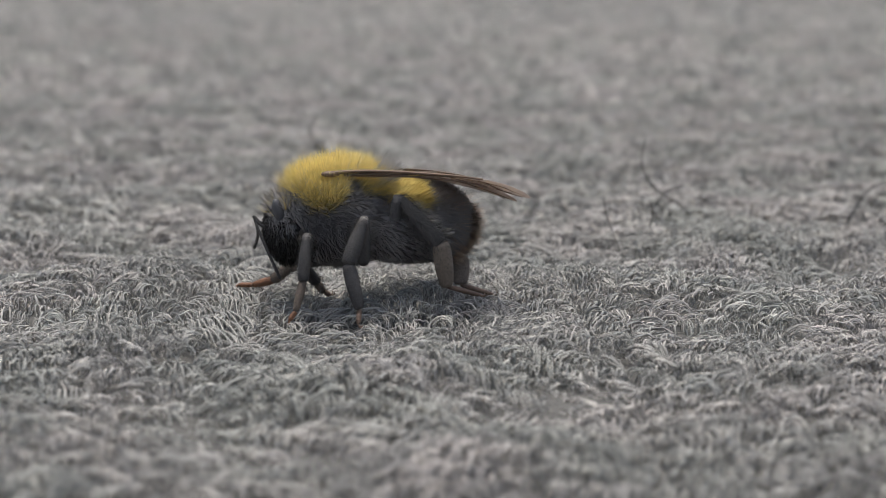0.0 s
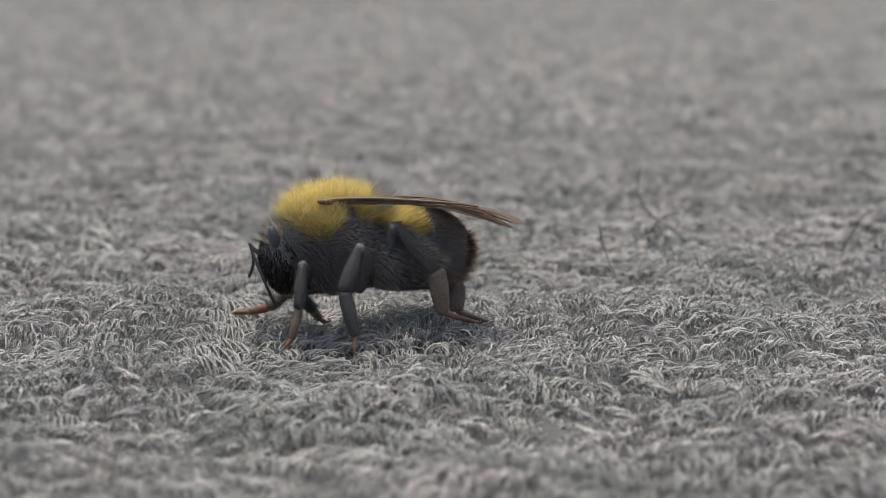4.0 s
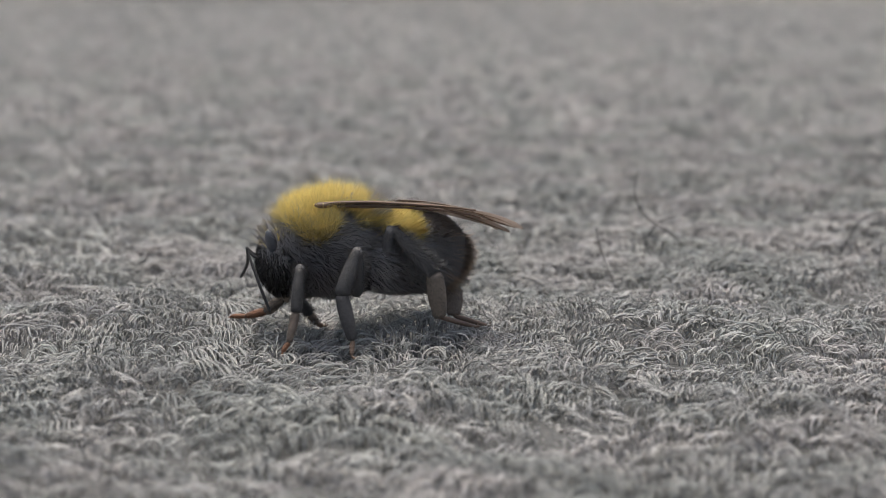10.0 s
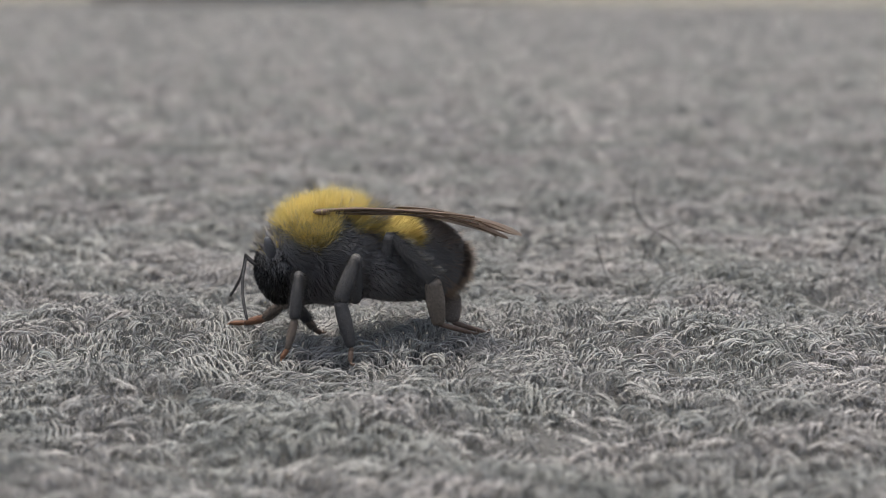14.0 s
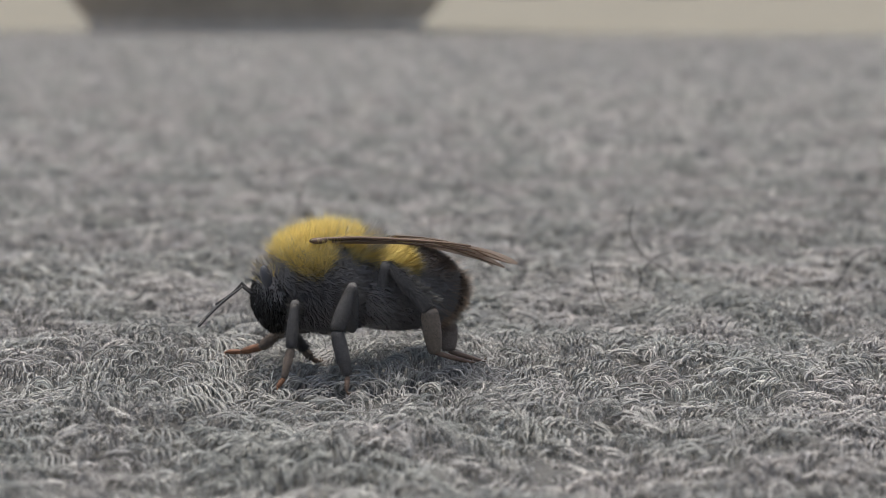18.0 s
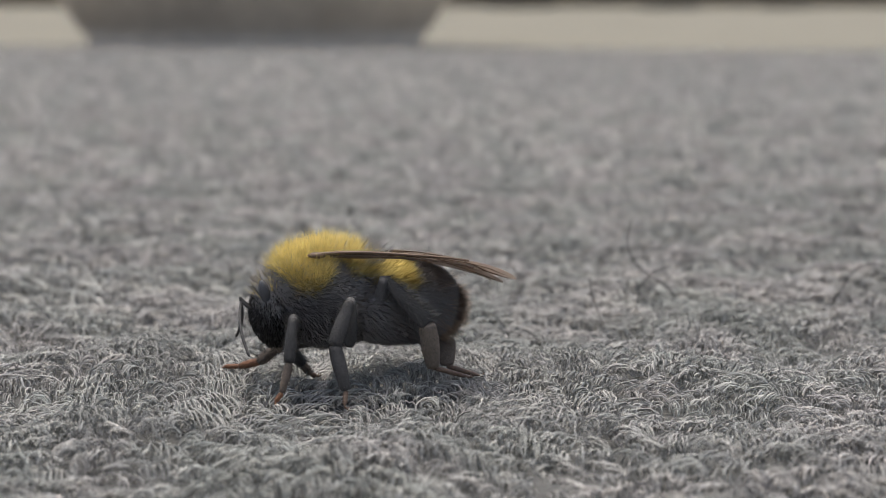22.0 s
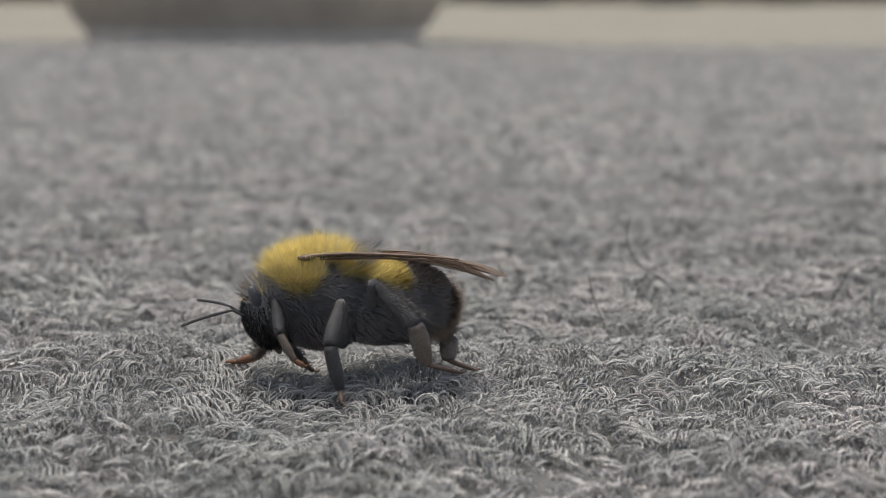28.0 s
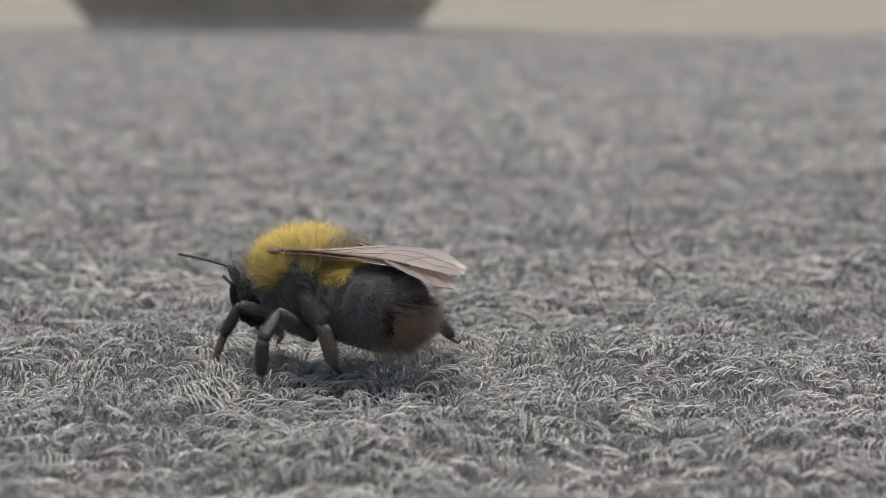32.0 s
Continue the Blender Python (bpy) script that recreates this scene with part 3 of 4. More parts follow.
SPEC = {  # thickness of femur, tibia, metatarsus; flatness
    "front": ((0.34, 0.30), (0.26, 0.36), (0.26, 0.19), 1.0),
    "mid": ((0.40, 0.34), (0.29, 0.48), (0.42, 0.33), 0.8),
    "hind": ((0.38, 0.34), (0.28, 0.54), (0.56, 0.44), 0.42),
}


def in_bee(points, bee_pose):
    inv = bee_pose.inverted()
    return [inv @ (Vector(p) * MM) for p in points]


def leg_name(key):
    return {"front": "front_leg", "mid": "middle_leg", "hind": "hind_leg"}[key.split("_")[1]]


def build_leg(key, bee):
    pts = in_bee(LEGS[key], BEE_BASE)
    lens = [(b - a).length / MM for a, b in zip(pts, pts[1:])]
    (f0, f1), (t0, t1), (m0, m1), flat = SPEC["front" if key == "far_mid" else key.split("_")[1]]
    femur, tuft1 = limb(leg_name(key), lens[0], f0, f1, 1.0, THIGH, bee, 500, GREYHAIR, 0.4)
    tibia, tuft2 = limb("tibia", lens[1], t0, t1, flat, LEG_BROWN if key == "far_front" else LEG, femur, 900 if "hind" in key else 420, GREYHAIR, 0.6 if "hind" in key else 0.3)
    meta, tuft3 = limb("metatarsus", lens[2], m0, m1, flat, {"far_front": TARSUS, "near_hind": HIND, "far_hind": LEG_BROWN, "near_mid": LEG}.get(key, LEG_BROWN), femur, 160, GREYHAIR, 0.2)
    tarsus, _ = limb("tarsus", lens[3], 0.15, 0.12, 1.0, TARSUS if "front" in key else FOOT, femur)
    hook = []
    for side in (-1, 1):
        hook.append([[0, 0, lens[3]], [0.1, 0.13 * side, lens[3] + 0.18], [0.22, 0.2 * side, lens[3] + 0.2], [0.32, 0.2 * side, lens[3] + 0.1]])
    s = np.linspace(0, 1, 5)[1:-1] * lens[3]
    knots = [[[0, 0, q - 0.05], [0, 0, q - 0.02], [0, 0, q + 0.02], [0, 0, q + 0.05]] for q in s]
    pa = np.array(hook + knots) * MM
    rd = np.array([[0.07, 0.055, 0.04, 0.01]] * 2 + [[0.14, 0.19, 0.19, 0.14]] * len(s)) * MM
    v, f = tubes(pa, rd, 7)
    tufts = [(femur, tuft1), (tibia, tuft2), (meta, tuft3)]
    if "hind" in key:
        # the pollen basket's pale fringe on the rear edge
        h, a = 0.2 + 0.78 * rng.random(130), 1.5 * math.pi + rng.normal(0, 0.4, 130)
        r = (t0 + (t1 - t0) * h) * 1.1
        q = np.stack([-r * np.sin(a), r * np.cos(a) * flat, h * lens[1]], 1)
        tufts.append((tibia, (q, np.stack([-np.sin(a), np.cos(a), 0.3 + 0 * a], 1), 0.85, PALEHAIR)))
    return femur, tibia, meta, tarsus, (v, f), tufts


def dress_leg(joints):
    """Bristles of each joint and the claws join the joint's own mesh."""
    femur, tibia, meta, tarsus, (v, f), tufts = joints
    for ob, tuft in tufts:
        q, nn, hl, hm = tuft
        n = len(q)
        d = nn + rng.normal(0, 0.25, (n, 3)) + np.array([0, 0, 0.5])
        d /= np.linalg.norm(d, axis=1, keepdims=True)
        p = q[:, None] + d[:, None] * (hl * (0.6 + 0.6 * rng.random(n)))[:, None, None] * np.array([0, 0.5, 1.0])[None, :, None]
        side = np.cross(d, rng.normal(0, 1, (n, 3)))
        side /= np.linalg.norm(side, axis=1, keepdims=True)
        vv, ff = ribbons(p * MM, np.array([0.011, 0.008, 0.002])[None] * np.ones((n, 1)) * MM, side[:, None])
        add_to(ob, vv, ff, hm)
    add_to(tarsus, v, f, tarsus.data.materials[0])


def add_to(ob, v, f, mat):
    me = ob.data
    extra = mesh_of("extra", v, [f], mat)
    bm = bmesh.new()
    bm.from_mesh(me)
    old = len(bm.faces)
    bm.from_mesh(extra)
    bm.faces.ensure_lookup_table()
    if mat.name not in me.materials:
        me.materials.append(mat)
    slot = me.materials.find(mat.name)
    for face in bm.faces[old:]:
        face.material_index = slot
    bm.to_mesh(me)
    bm.free()
    bpy.data.meshes.remove(extra)


def wing_outline(n, length, width, lead):
    """Leading and trailing edge of a wing that lies along +x, hinged at the origin; the tip is round."""
    s = np.linspace(0, 1, n) ** 0.85
    round_tip = np.sqrt(np.clip(1 - (np.clip(s - 0.78, 0, 1) / 0.22) ** 2, 0, 1))
    k = np.clip((s - 0.25) / 0.5, 0, 1)
    chord = width * (0.14 + 0.1 * np.clip(s / 0.3, 0, 1) + 0.76 * k * k * (3 - 2 * k))
    front = lead * np.sin(s * math.pi * 0.9) * width - (1 - round_tip) * chord * 0.38
    return s * length, front, front - chord * (0.04 + 0.96 * round_tip)


def build_wing(name, bee, length, width, lead, side, veins):
    x, a, b = wing_outline(30, length, width, lead)
    rows = 9
    k = np.linspace(0, 1, rows)
    X = np.repeat(x[:, None], rows, 1)
    Y = a[:, None] + (b - a)[:, None] * k[None]
    s = (x / length)[:, None]
    Z = 0.05 * np.sin(k[None] * 5 * math.pi) * (0.2 + s) + 0.06 * np.sin(s * 9 + k[None] * 4) - 1.6 * s ** 3.4
    rag = rng.normal(0, 0.10, 30) * np.clip((x / length - 0.75) * 4, 0, 1)
    X[:, -1] += rag
    g = np.stack([X, Y * side, Z], 2)
    idx = np.arange(30 * rows).reshape(30, rows)
    f = np.stack([idx[:-1, :-1], idx[1:, :-1], idx[1:, 1:], idx[:-1, 1:]], 2).reshape(-1, 4)
    v = np.concatenate([g.reshape(-1, 3), g.reshape(-1, 3) + np.array([0, 0, 0.012])])
    f = np.concatenate([f, f[:, ::-1] + 30 * rows])
    wing = part(name, mesh_of(name, v * MM, [f], MEMBRANE), MEMBRANE, bee, "smoky brown translucent wing")

    def on(u, w):
        i = np.clip(u, 0, 1) * 29
        j = np.clip(w, 0, 1) * (rows - 1)
        i0, j0 = np.minimum(i.astype(int), 28), np.minimum(j.astype(int), rows - 2)
        fi, fj = (i - i0)[:, None], (j - j0)[:, None]
        return (g[i0, j0] * (1 - fi) + g[i0 + 1, j0] * fi) * (1 - fj) + (g[i0, j0 + 1] * (1 - fi) + g[i0 + 1, j0 + 1] * fi) * fj

    for (u0, w0), (u1, w1), thick in veins:
        t = np.linspace(0, 1, 14)
        p = on(u0 + (u1 - u0) * t, w0 + (w1 - w0) * t + 0.05 * np.sin(t * math.pi))
        vv, ff = tubes(p[None] * MM, (thick * 1.2 * (1 - 0.4 * t))[None] * MM, 5)
        part("vein", mesh_of("vein", vv, [ff], VEIN), VEIN, wing)
    return wing


FORE_VEINS = [((0, 0.0), (0.72, 0.0), 0.10), ((0, 0.12), (0.66, 0.03), 0.07), ((0, 0.3), (0.45, 0.35), 0.06), ((0, 0.6), (0.5, 0.8), 0.05),
              ((0.3, 0.2), (0.45, 0.75), 0.045), ((0.45, 0.35), (0.85, 0.3), 0.045), ((0.5, 0.05), (0.55, 0.6), 0.04), ((0.68, 0.04), (0.75, 0.5), 0.04),
              ((0.55, 0.6), (0.9, 0.65), 0.04), ((0.85, 0.3), (0.97, 0.4), 0.035), ((0.75, 0.5), (0.96, 0.75), 0.035), ((0.45, 0.75), (0.75, 0.98), 0.035)]
HIND_VEINS = [((0, 0.05), (0.8, 0.03), 0.07), ((0, 0.4), (0.7, 0.5), 0.05), ((0.35, 0.1), (0.5, 0.45), 0.04), ((0.5, 0.45), (0.95, 0.6), 0.04), ((0, 0.7), (0.5, 0.95), 0.04)]


def build_bee():
    bee = tagged(new("bumblebee"), "furry black bumblebee with yellow collar and band, standing on carpet", "bumblebee")
    abdomen = build_body(bee)
    head = build_head(bee)
    feelers = [build_antenna(bee), build_antenna(bee)]
    legs = {}
    for key in LEGS:
        joints = build_leg(key, bee)
        dress_leg(joints)
        legs[key] = joints[:4]
    wings = {}
    for side, tag in ((-1, "near"), (1, "far")):
        wings[tag, "fore"] = build_wing("forewing", bee, 12.9, 3.2, 0.06, side, FORE_VEINS)
        wings[tag, "hind"] = build_wing("hindwing", bee, 11.2, 2.1, 0.05, side, HIND_VEINS)
    for side, tag in ((-1, "near"), (1, "far")):
        knob = part("wing_base", moved(ellipsoid((0.62, 0.28, 0.22), 16, 10), Matrix.Translation(Vector((-3.05, side * 2.35, 9.1)) * MM) @ Matrix.Scale(MM, 4)), VEIN, bee)
    return bee, abdomen, head, feelers, legs, wings


def build_loose_hairs():
    """Stray fibres that stick up out of the pile."""
    for pts, r, mat in (([(21.1, 35, 7.4), (20.7, 35, 5.6), (21.2, 35, 4.2), (22.2, 35, 3.0), (23.8, 35.5, 2.2), (25.0, 36, 1.0)], 0.046, HAIR),
                        ([(24.3, 35, 3.6), (22.8, 35, 3.1), (21.8, 34.5, 1.8), (21.4, 34, -0.4)], 0.046, HAIR),
                        ([(17.2, 28, 3.5), (17.4, 28, 2.1), (18.1, 27, 0.3), (18.5, 26, -0.6)], 0.046, HAIR),
                        ([(38.8, 40, -0.5), (39.8, 40, 1.5), (40.8, 40, 2.9), (42.2, 40, 3.3), (43.8, 40, 2.8), (45.0, 40, 1.0)], 0.044, GREYHAIR)):
        p = np.array(pts, float)
        t = np.linspace(0, len(p) - 1, 40)
        # smooth curve through the bends
        c = np.stack([np.interp(t, np.arange(len(p)), p[:, i]) for i in range(3)], 1)
        for _ in range(12):
            c[1:-1] = (c[:-2] + 2 * c[1:-1] + c[2:]) / 4
        v, f = tubes(c[None] * MM, np.full((1, 40), r) * MM, 5)
        ob = part("loose_hair", mesh_of("loose_hair", v, [f], mat), mat, None)
        tagged(ob, "thin curled dark hair sticking up out of the carpet", "hair", group="stray hairs in the carpet")


build_loose_hairs()
BEE, ABDOMEN, HEAD, FEELERS, LEG_JOINTS, WINGS = build_bee()

# seconds, place in millimetres, turns in degrees
BEE_ROWS = [
    (0.0, 0, 0, 0, 0, 0, 8), (13.5, 0, 0, 0, 0, 0, 8), (14.5, -0.05, 0, 0, 0, 0, 8), (17.0, 0.1, 0, 0, 0, 0, 8.5), (18.0, 0, 0, 0, 0, 0, 8),
    (25.0, 0, 0, 0, 0, 0, 8), (25.5, -0.1, 0, -0.05, 0, -0.5, 8), (27.5, -0.3, 0, -0.25, 0, -1.5, 6), (28.0, -0.3, 0, -0.33, 0, -1.5, 6), (28.7, 0, 0, -0.45, 0, -1.5, 6), (29.3, 0.25, 0, -0.55, 0, -1.5, 5), (29.6, -0.12, 0.1, -0.6, 2, -1, 2), (30.0, -1.0, 0.2, -0.78, 3, 0, 0),
    (30.4, -1.23, 0.35, -0.5, 4, 1, -6), (30.7, -1.37, 0.45, -0.65, 5, 1, -10), (31.0, -1.36, 0.55, -0.85, 7, 1, -18), (31.2, -1.1, 0.6, -0.85, 9, 1, -24), (31.4, -1.1, 0.6, -0.5, 10, 1, -29), (31.7, -0.9, 0.6, -0.55, 10, 1, -31), (32.0, -1.0, 0.6, -0.45, 10, 1, -33),
]
# seconds, dip, sideways bend and twist of the abdomen in degrees
ABDOMEN_ROWS = [(0.0, 0, 25, 0), (27.5, 0, 25, 0), (29.6, 0, 24, 0), (30.0, 0, 18, 0), (30.5, 0, 8, -3), (31.0, 0, -2, -6), (31.4, 1, -7, -8), (32.0, 1, -8, -10)]
# seconds, nod and turn of the head in degrees, its reach forward and down in millimetres
HEAD_ROWS = [(0.0, 0, 0, 0, 0), (25.0, 0, 0, 0, 0), (25.5, -2, 2, 0, 0.1), (27.5, -8, 6, 0.1, -0.1), (28.7, -8, 4, 0.1, -0.1), (29.3, -4, 0, 0.2, 0.1), (30.2, 8, -4, 0.5, 0), (31.0, 8, -2, 0.7, 0.0), (31.4, 4, 2, 0.9, 0.1), (32.0, 6, 2, 1.0, -0.1)]
# seconds, then for the farther and the nearer feeler how far its tip lies before (-) the elbow and below it
FEELER_ROWS = [
    (0.0, -8, 55, 45, 105), (1.0, -12, 63, 36, 107), (2.0, -10, 62, 48, 110), (4.0, -10, 58, 45, 108), (7.0, -5, 60, 48, 110), (8.0, -12, 58, 48, 108), (9.0, -14, 55, 46, 112),
    (10.0, -20, 50, 40, 112), (11.0, -30, 48, 10, 100), (12.0, -28, 48, 24, 105), (13.0, -27, 53, 22, 105), (14.0, -36, 75, 5, 98), (14.5, -38, 45, -10, 90), (16.5, -60, -34, -40, 75),
    (17.0, -53, 40, 0, 75), (17.5, -60, 20, -73, 60), (18.0, -55, 35, -65, 65), (18.5, -45, 30, -50, 52), (19.0, -42, 55, -20, 55), (19.5, -20, 72, -15, 65), (20.0, -16, 70, -4, 75),
    (20.5, -14, 68, 16, 80), (21.5, -16, 68, 18, 85), (22.5, -14, 70, 18, 85), (23.0, -22, 60, 20, 75), (23.5, -14, 60, 10, 80), (24.0, -35, 50, 0, 70), (24.4, -50, 18, -40, 40),
    (24.8, -45, 30, -68, 65), (25.2, -68, 0, -66, 6), (25.5, -64, 22, -60, 30), (27.5, -46, 85, -16, 85), (27.8, -45, 5, -66, 64), (28.1, -70, -15, -72, 19), (28.4, -60, 10, -74, 42),
    (28.7, -30, -5, -58, 55), (29.1, -5, 60, -66, 97), (29.5, -62, -3, -97, 28), (29.8, -92, 66, -34, 72), (30.1, -108, -31, 12, 40), (30.4, -112, 19, 12, 40), (30.7, -98, 66, 12, 40),
    (31.0, -65, 25, 12, 40), (31.2, -85, 70, 12, 40), (31.4, -112, -3, 12, 40), (31.6, -80, 12, 12, 40), (31.8, -102, -19, 12, 40), (32.0, -110, -28, 12, 40),
]
# seconds and the leg's joints over the carpet; the tips stay while the body shifts
LEG_ROWS = {
    "near_front": [(0.0, None), (25.0, None), (25.6, [(-4.46, -1.64, 3.76), (-5.41, -2.30, 6.13), (-5.01, -4.05, 3.89), (-4.04, -4.28, 2.20), (-3.41, -4.30, 1.89)]),
        (28.0, [(-4.46, -1.64, 3.76), (-5.41, -2.30, 6.13), (-5.01, -4.05, 3.89), (-4.04, -4.28, 2.20), (-3.41, -4.30, 1.89)]),
        (28.7, [(-4.16, -1.64, 3.64), (-5.22, -1.38, 6.04), (-4.59, -3.30, 4.01), (-3.82, -3.02, 2.22), (-3.22, -3.05, 1.86)]),
        (29.3, [(-3.94, -1.57, 3.54), (-4.51, -1.91, 6.09), (-3.92, -2.88, 3.46), (-3.31, -2.81, 1.59), (-2.93, -2.42, 1.15)]),
        (29.6, [(-4.34, -1.39, 3.48), (-5.51, -1.15, 5.84), (-5.32, -2.90, 3.57), (-4.56, -3.16, 1.78), (-3.98, -3.20, 1.38)]),
        (30.0, [(-5.20, -1.22, 3.35), (-6.41, -2.73, 5.15), (-6.56, -4.55, 2.94), (-6.83, -4.17, 1.03), (-6.82, -4.79, 0.70)]),
        (30.7, [(-5.71, -0.37, 3.50), (-6.83, -2.63, 4.29), (-6.79, -4.92, 2.57), (-6.87, -4.26, 0.73), (-6.82, -4.87, 0.40)]),
        (31.0, [(-5.81, 0.21, 3.25), (-7.03, -1.98, 4.08), (-6.77, -4.32, 2.44), (-6.86, -3.54, 0.63), (-6.84, -4.16, 0.31)]),
        (31.2, [(-5.62, 0.60, 3.18), (-7.61, 0.66, 4.92), (-9.39, 2.24, 3.31), (-10.13, 2.97, 1.64), (-10.46, 2.42, 1.35)]),
        (31.4, [(-5.64, 0.93, 3.50), (-8.14, 0.81, 4.36), (-9.34, 1.96, 2.02), (-9.81, 2.21, 0.12), (-10.47, 2.10, -0.06)]),
        (32.0, [(-5.51, 1.25, 3.55), (-8.03, 1.11, 4.31), (-9.26, 2.40, 2.05), (-9.95, 2.64, 0.23), (-10.62, 2.53, 0.05)])],
    "near_mid": [(0.0, None), (25.0, None), (25.5, None),
        (28.0, [(-1.08, -1.99, 2.85), (-1.06, -4.62, 6.07), (-1.71, -6.19, 3.52), (-1.05, -5.94, 0.64), (-0.96, -6.62, -0.03)]),
        (29.3, [(-0.56, -1.98, 2.63), (-0.41, -4.16, 6.17), (-1.24, -4.69, 3.26), (-0.80, -4.23, 0.37), (-0.77, -4.99, -0.22)]),
        (29.6, [(-1.00, -1.94, 2.52), (-0.96, -4.23, 5.99), (-1.63, -4.76, 3.05), (-1.03, -4.27, 0.19), (-0.85, -5.06, -0.32)]),
        (30.0, [(-1.90, -1.86, 2.32), (-1.40, -4.18, 5.74), (-1.95, -5.70, 3.14), (-1.15, -4.69, 0.47), (-0.77, -5.04, -0.35)]),
        (30.4, [(-2.29, -1.67, 2.57), (-1.89, -4.68, 5.42), (-2.58, -5.62, 2.58), (-1.37, -4.17, 0.30), (-1.06, -4.68, -0.45)]),
        (30.7, [(-2.58, -1.54, 2.39), (-2.61, -4.70, 5.10), (-2.91, -7.02, 3.12), (-1.38, -6.70, 0.61), (-0.90, -7.13, -0.10)]),
        (31.0, [(-2.87, -1.35, 2.11), (-3.55, -3.92, 5.31), (-4.74, -6.22, 3.67), (-4.58, -5.25, 0.88), (-3.67, -5.25, 0.57)]),
        (31.2, [(-2.84, -1.23, 2.03), (-4.81, -4.21, 4.16), (-4.80, -6.96, 2.80), (-4.49, -4.98, 0.62), (-3.67, -5.46, 0.53)]),
        (31.4, [(-3.02, -1.11, 2.34), (-4.60, -4.61, 3.94), (-4.94, -7.47, 2.90), (-4.72, -5.85, 0.43), (-4.24, -6.67, 0.30)]),
        (31.7, [(-2.88, -1.04, 2.29), (-5.22, -3.66, 4.51), (-6.19, -6.13, 2.98), (-6.28, -4.52, 0.50), (-6.13, -5.42, 0.20)]),
        (32.0, [(-3.04, -0.97, 2.39), (-5.08, -3.86, 4.58), (-5.93, -6.45, 3.18), (-6.22, -4.94, 0.65), (-6.08, -5.85, 0.39)])],
    "near_hind": [(0.0, None), (25.0, None), (25.5, None),
        (28.0, [(0.66, -1.51, 3.69), (0.96, -3.05, 7.20), (3.70, -4.60, 4.61), (4.42, -2.95, 1.76), (6.64, -1.33, 0.91)]),
        (29.3, [(1.18, -1.52, 3.47), (2.03, -3.19, 6.84), (4.40, -5.23, 4.22), (5.13, -3.15, 1.66), (7.54, -1.79, 0.86)]),
        (29.6, [(0.77, -1.61, 3.36), (1.21, -3.19, 6.83), (3.67, -4.72, 3.95), (4.75, -2.79, 1.41), (6.79, -0.97, 0.52)]),
        (30.0, [(-0.10, -1.61, 3.13), (0.57, -3.45, 6.44), (3.15, -5.73, 4.24), (4.03, -4.13, 1.40), (6.04, -2.17, 0.75)]),
        (30.4, [(-0.46, -1.62, 3.36), (-0.47, -4.05, 6.35), (2.12, -6.66, 4.57), (2.97, -4.80, 1.89), (4.96, -2.91, 1.00)]),
        (30.7, [(-0.76, -1.63, 3.18), (-1.40, -3.37, 6.55), (1.20, -5.60, 4.34), (2.24, -3.84, 1.66), (4.23, -1.96, 0.76)]),
        (31.0, [(-1.08, -1.72, 2.91), (-1.20, -3.71, 6.20), (0.78, -6.74, 4.31), (1.91, -5.23, 1.51), (2.95, -2.68, 0.67)]),
        (31.2, [(-1.12, -1.81, 2.83), (-2.32, -3.21, 6.21), (-0.46, -6.18, 4.12), (0.81, -4.52, 1.46), (2.02, -2.01, 0.74)]),
        (31.4, [(-1.36, -1.85, 3.15), (-3.64, -2.45, 6.18), (-1.44, -5.06, 3.94), (-0.59, -3.27, 1.21), (0.12, -0.71, 0.10)]),
        (32.0, [(-1.43, -1.83, 3.20), (-4.26, -1.65, 5.80), (-2.21, -4.61, 3.86), (-1.73, -2.91, 0.98), (-1.23, -0.34, -0.21)])],
    "far_front": [(0.0, None), (25.0, None), (25.5, None),
        (28.0, [(-4.12, 1.11, 2.97), (-6.17, 2.74, 2.55), (-7.25, 3.59, 1.09), (-8.55, 4.29, 0.65), (-9.38, 4.89, 0.47)]),
        (29.3, [(-3.55, 1.17, 2.75), (-5.74, 2.67, 2.55), (-6.77, 3.51, 1.05), (-8.25, 3.30, 0.66), (-9.28, 3.19, 0.61)]),
        (29.6, [(-3.83, 1.35, 2.79), (-6.44, 1.75, 2.50), (-6.94, 3.11, 1.11), (-7.98, 3.97, 0.38), (-8.91, 4.39, 0.18)]),
        (30.0, [(-4.60, 1.52, 2.69), (-7.18, 1.62, 2.08), (-8.01, 3.06, 0.94), (-8.77, 4.16, 0.20), (-9.36, 4.99, -0.03)]),
        (30.4, [(-4.62, 1.97, 3.06), (-7.09, 1.60, 2.16), (-8.05, 2.99, 1.07), (-8.39, 4.06, 0.03), (-8.94, 4.89, -0.28)]),
        (31.0, [(-4.39, 2.66, 2.77), (-6.40, 4.18, 1.93), (-6.75, 6.03, 1.23), (-6.87, 7.43, 0.59), (-7.52, 8.00, 0.01)]),
        (31.4, [(-3.76, 3.09, 3.17), (-6.19, 3.92, 2.47), (-6.53, 5.72, 1.66), (-6.84, 6.99, 0.85), (-7.22, 7.79, 0.31)]),
        (32.0, [(-3.48, 3.27, 3.22), (-6.13, 3.05, 3.18), (-5.90, 4.74, 2.13), (-5.61, 6.02, 1.33), (-5.99, 6.83, 0.79)])],
    "far_mid": [(0.0, None), (16.5, None), (17.0, [(-1.0, 1.9, 3.2), (-4.5, 2.2, 2.3), (-4.7, 1.6, 1.5), (-3.1, 1.2, 1.8), (-2.1, 1.0, 1.9)]), (17.5, None), (29.6, None),
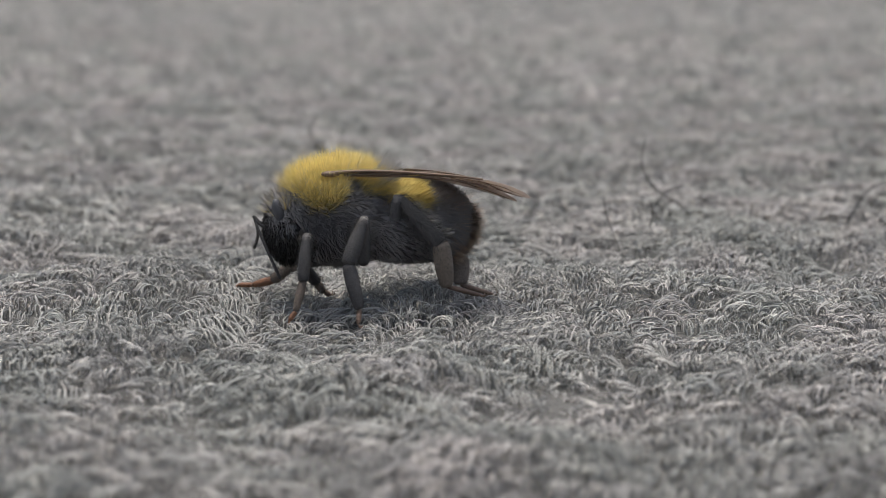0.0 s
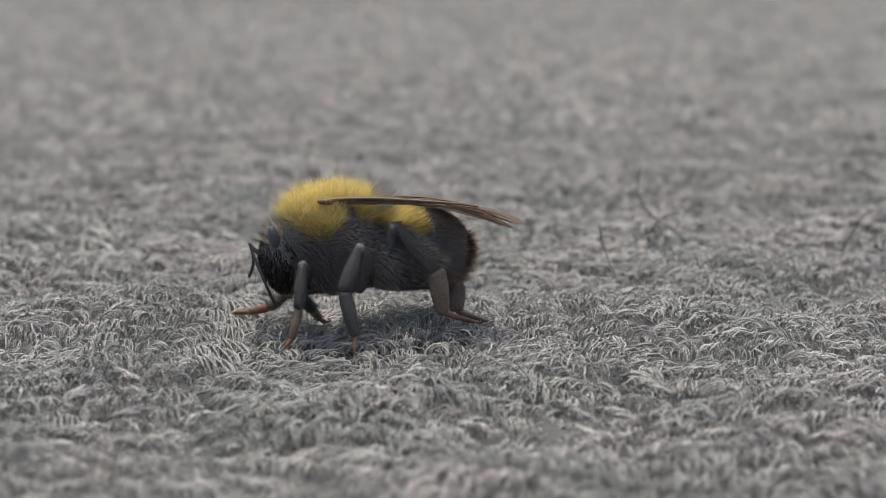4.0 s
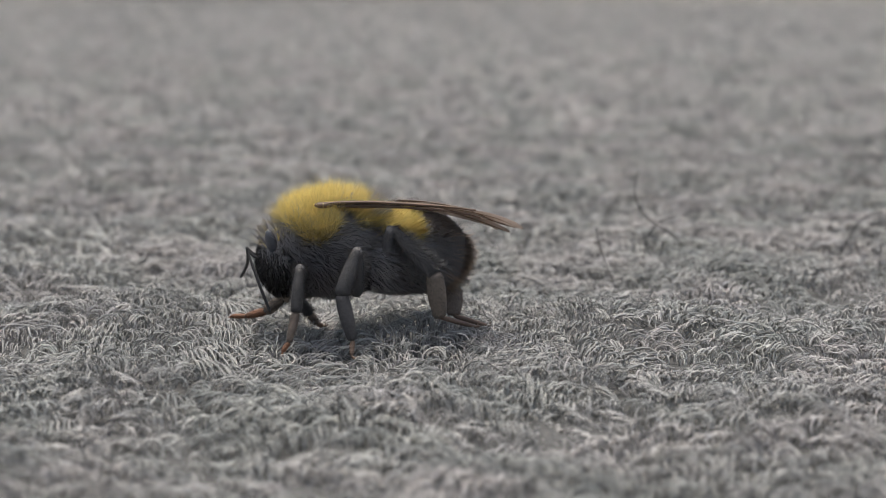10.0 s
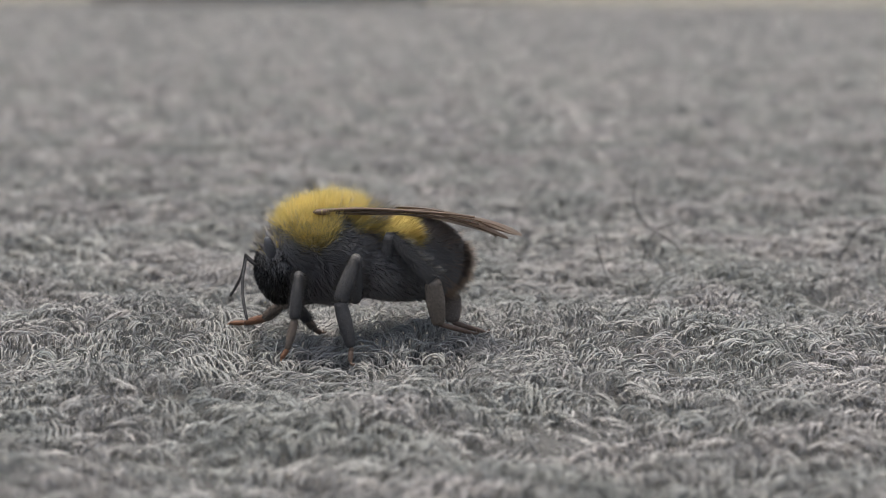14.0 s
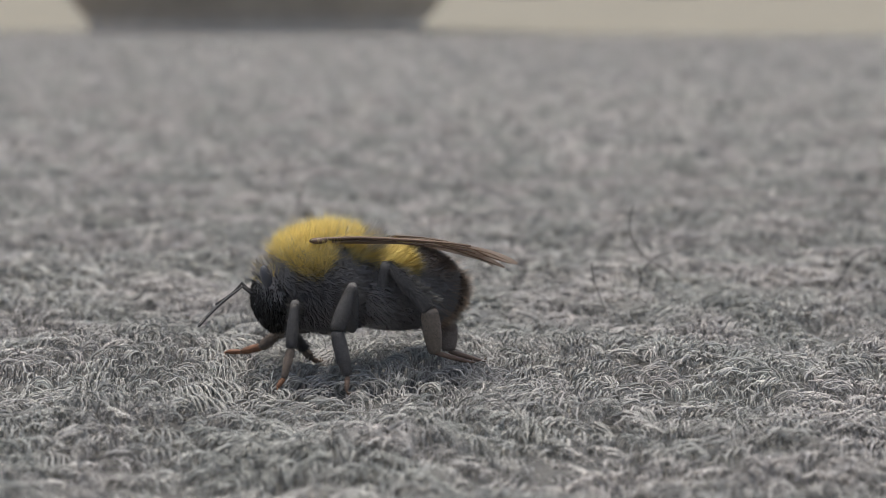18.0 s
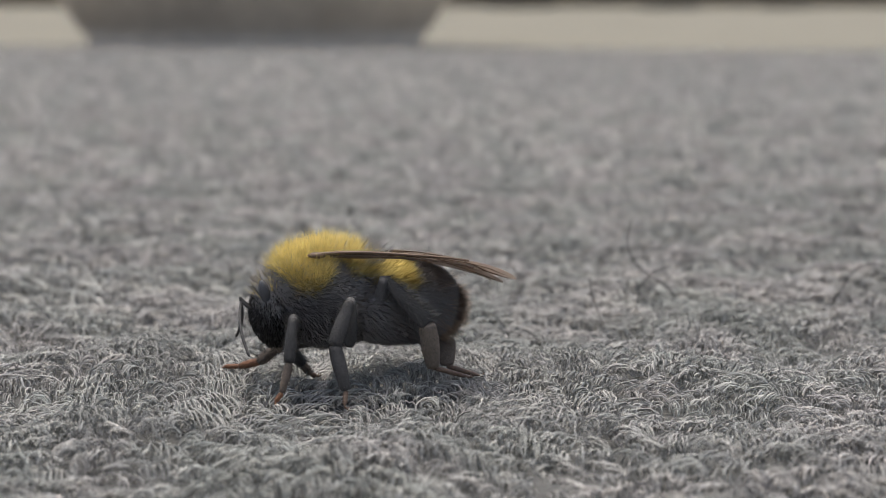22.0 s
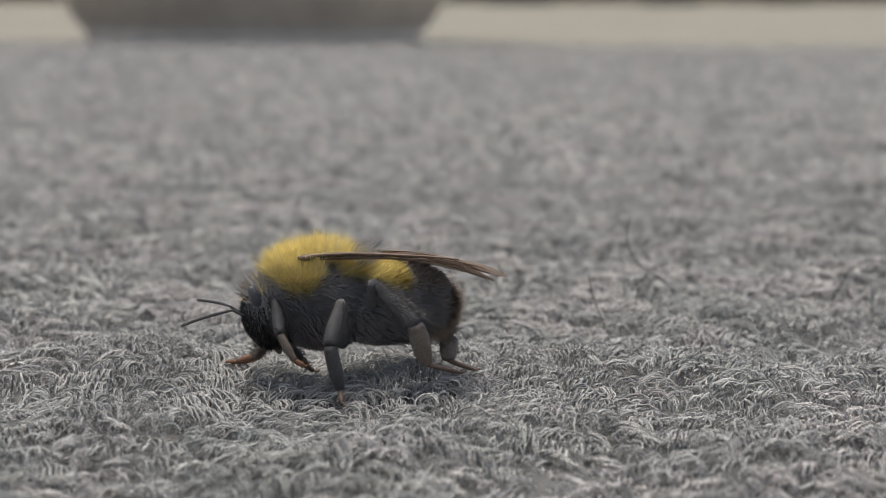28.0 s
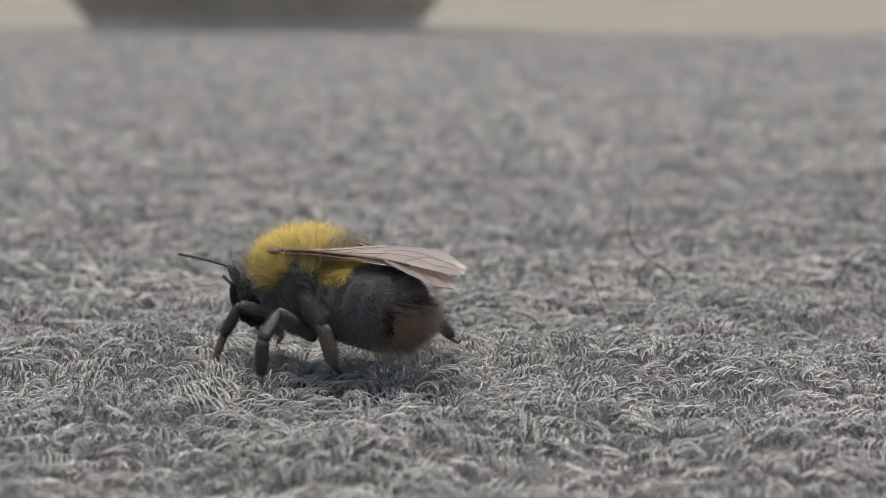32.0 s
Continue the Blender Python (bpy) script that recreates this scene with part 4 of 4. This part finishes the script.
                (30.4, [(-1.6, 2.2, 3.2), (-4.2, 3.4, 2.6), (-3.7, 3.8, 1.2), (-3.2, 4.0, 0.4), (-2.8, 4.1, 0.1)]), (32.0, [(-1.4, 2.8, 3.2), (-2.6, 4.6, 3.0), (-2.2, 5.2, 1.5), (-2.0, 5.6, 0.4), (-1.8, 5.8, 0.1)])],
    "far_hind": [(0.0, None), (25.0, None), (25.5, None),
        (28.0, [(2.02, 1.85, 3.54), (4.49, 2.04, 4.84), (5.93, 3.34, 2.58), (5.84, 2.07, 1.14), (7.66, 3.33, 0.26)]),
        (29.3, [(2.60, 1.81, 3.32), (5.00, 2.01, 4.74), (6.40, 3.30, 2.46), (6.31, 2.15, 0.91), (8.21, 3.35, 0.12)]),
        (30.0, [(1.60, 1.60, 3.10), (4.14, 1.78, 4.27), (5.62, 2.39, 1.77), (5.69, 0.96, 0.48), (7.53, 2.39, 0.03)]),
        (31.0, [(1.53, 0.80, 3.07), (4.02, 1.51, 4.12), (4.89, 3.07, 1.75), (4.59, 2.73, -0.12), (5.92, 0.77, -0.34)]),
        (31.2, [(1.74, 0.41, 3.11), (4.02, 1.37, 4.42), (5.16, 3.39, 2.56), (5.55, 4.96, 1.52), (6.11, 2.66, 1.52)]),
        (31.4, [(1.68, 0.11, 3.47), (4.02, 1.22, 4.52), (5.35, 3.14, 2.68), (5.93, 4.53, 1.48), (6.30, 2.18, 1.49)]),
        (32.0, [(1.74, -0.09, 3.52), (4.00, 1.30, 4.42), (5.32, 3.31, 2.69), (5.98, 4.64, 1.45), (6.54, 2.33, 1.54)])],
}
# seconds, tilt of the folded wings: lift, droop of the trailing edge, spread
WING_ROWS = [(0.0, 0.4, -15, 5), (29.3, 0.4, -15, 5), (29.6, 1.2, -15, 5), (30.0, 2.6, -14, 3), (30.5, 2.8, -13, 1), (31.0, 3.0, -10, -3), (31.4, 2.0, -6, -6), (31.7, 1.2, -3, -8), (32.0, 0.4, 3, -9)]


def between(rows, t):
    """The values of the rows at t, straight from row to row."""
    ts = [r[0] for r in rows]
    return [float(np.interp(t, ts, [r[i] for r in rows])) for i in range(1, len(rows[0]))]


def bee_at(t):
    x, y, z, rx, ry, rz = between(BEE_ROWS, t)
    return pose(x * MM, y * MM, z * MM, rx, ry, rz)


NECK = Vector((-4.95, 0, 5.75)) * MM


def head_at(t):
    nod, turn, reach, low = between(HEAD_ROWS, t)
    return pose(NECK.x - reach * MM, 0, NECK.z - low * MM, 0, nod, turn)


def motions():
    walk(BEE, [(t, bee_at(t)) for t in [r[0] for r in BEE_ROWS]])
    walk(ABDOMEN, [(t, pose(*(WAIST * MM), twist, dip, bend)) for t, dip, bend, twist in ABDOMEN_ROWS])
    walk(HEAD, [(t, head_at(t)) for t in [r[0] for r in HEAD_ROWS]])
    # feelers: the tip's way in the picture's plane, the rest of their length towards or from the eye
    for k, (ob, side) in enumerate(zip(FEELERS, (1, -1))):
        rows = []
        elbow = Vector(turned([-2.8, side * 0.8, 0.95], "Y", HEAD_TILT)) * MM
        for row in FEELER_ROWS:
            t, dx, dz = row[0], row[1 + 2 * k] * 0.0375, -row[2 + 2 * k] * 0.0381
            flat = math.hypot(dx, dz)
            dy = side * math.sqrt(max(0.0, 4.3 ** 2 - flat ** 2)) * 0.9
            if t > 30:
                dy = abs(dy)
            way = bee_at(t).to_3x3().inverted() @ Vector((dx, dy, dz - dy * 0.18))
            place = head_at(t) @ elbow
            m = way.normalized().to_track_quat("-Z", "Y").to_matrix().to_4x4()
            m.translation = place
            rows.append((t, m))
        walk(ob, rows)
    for key, rows in LEG_ROWS.items():
        femur, tibia, meta, tarsus = LEG_JOINTS[key]
        rest = in_bee(LEGS[key], BEE_BASE)
        lens = [(b - a).length for a, b in zip(rest, rest[1:])]
        marks = sorted({r[0] for r in rows} | {r[0] for r in BEE_ROWS if 24 < r[0]})
        ts = [r[0] for r in rows]
        out = [[], [], [], []]
        for t in marks:
            joints = []
            for j in range(5):
                p = [float(np.interp(t, ts, [(r[1] or LEGS[key])[j][i] for r in rows])) for i in range(3)]
                joints.append(p)
            q = in_bee(joints, bee_at(t))
            chain = [rest[0]]
            for j in range(4):
                # aim at the wanted joint; every joint keeps its length
                chain.append(chain[-1] + (q[j + 1] - chain[-1]).normalized() * lens[j])
            ms = [aim(a, b) for a, b in zip(chain, chain[1:])]
            out[0].append((t, ms[0]))
            for j in (1, 2, 3):
                out[j].append((t, ms[0].inverted() @ ms[j]))
        for ob, keyed in zip((femur, tibia, meta, tarsus), out):
            walk(ob, keyed)
    for (tag, kind), ob in WINGS.items():
        side = -1 if tag == "near" else 1
        rows = []
        for t, lift, droop, spread in WING_ROWS:
            at = Vector((-3.0 if kind == "fore" else -2.2, side * 2.4, (9.2 if kind == "fore" else 9.0) - (0.25 if side > 0 else 0))) * MM
            m = Matrix.Translation(at) @ pose(0, 0, 0, 0, 0, side * ((spread if side < 0 else -7) + (0 if kind == "fore" else 1))) @ pose(0, 0, 0, 0, -lift + (0.3 if kind == "hind" else 0) + (2 if side > 0 else 0), 0) @ pose(0, 0, 0, -side * ((droop if kind == "fore" else droop + 1) if side < 0 else 12), 0, 0)
            rows.append((t, m))
        walk(ob, rows)


motions()
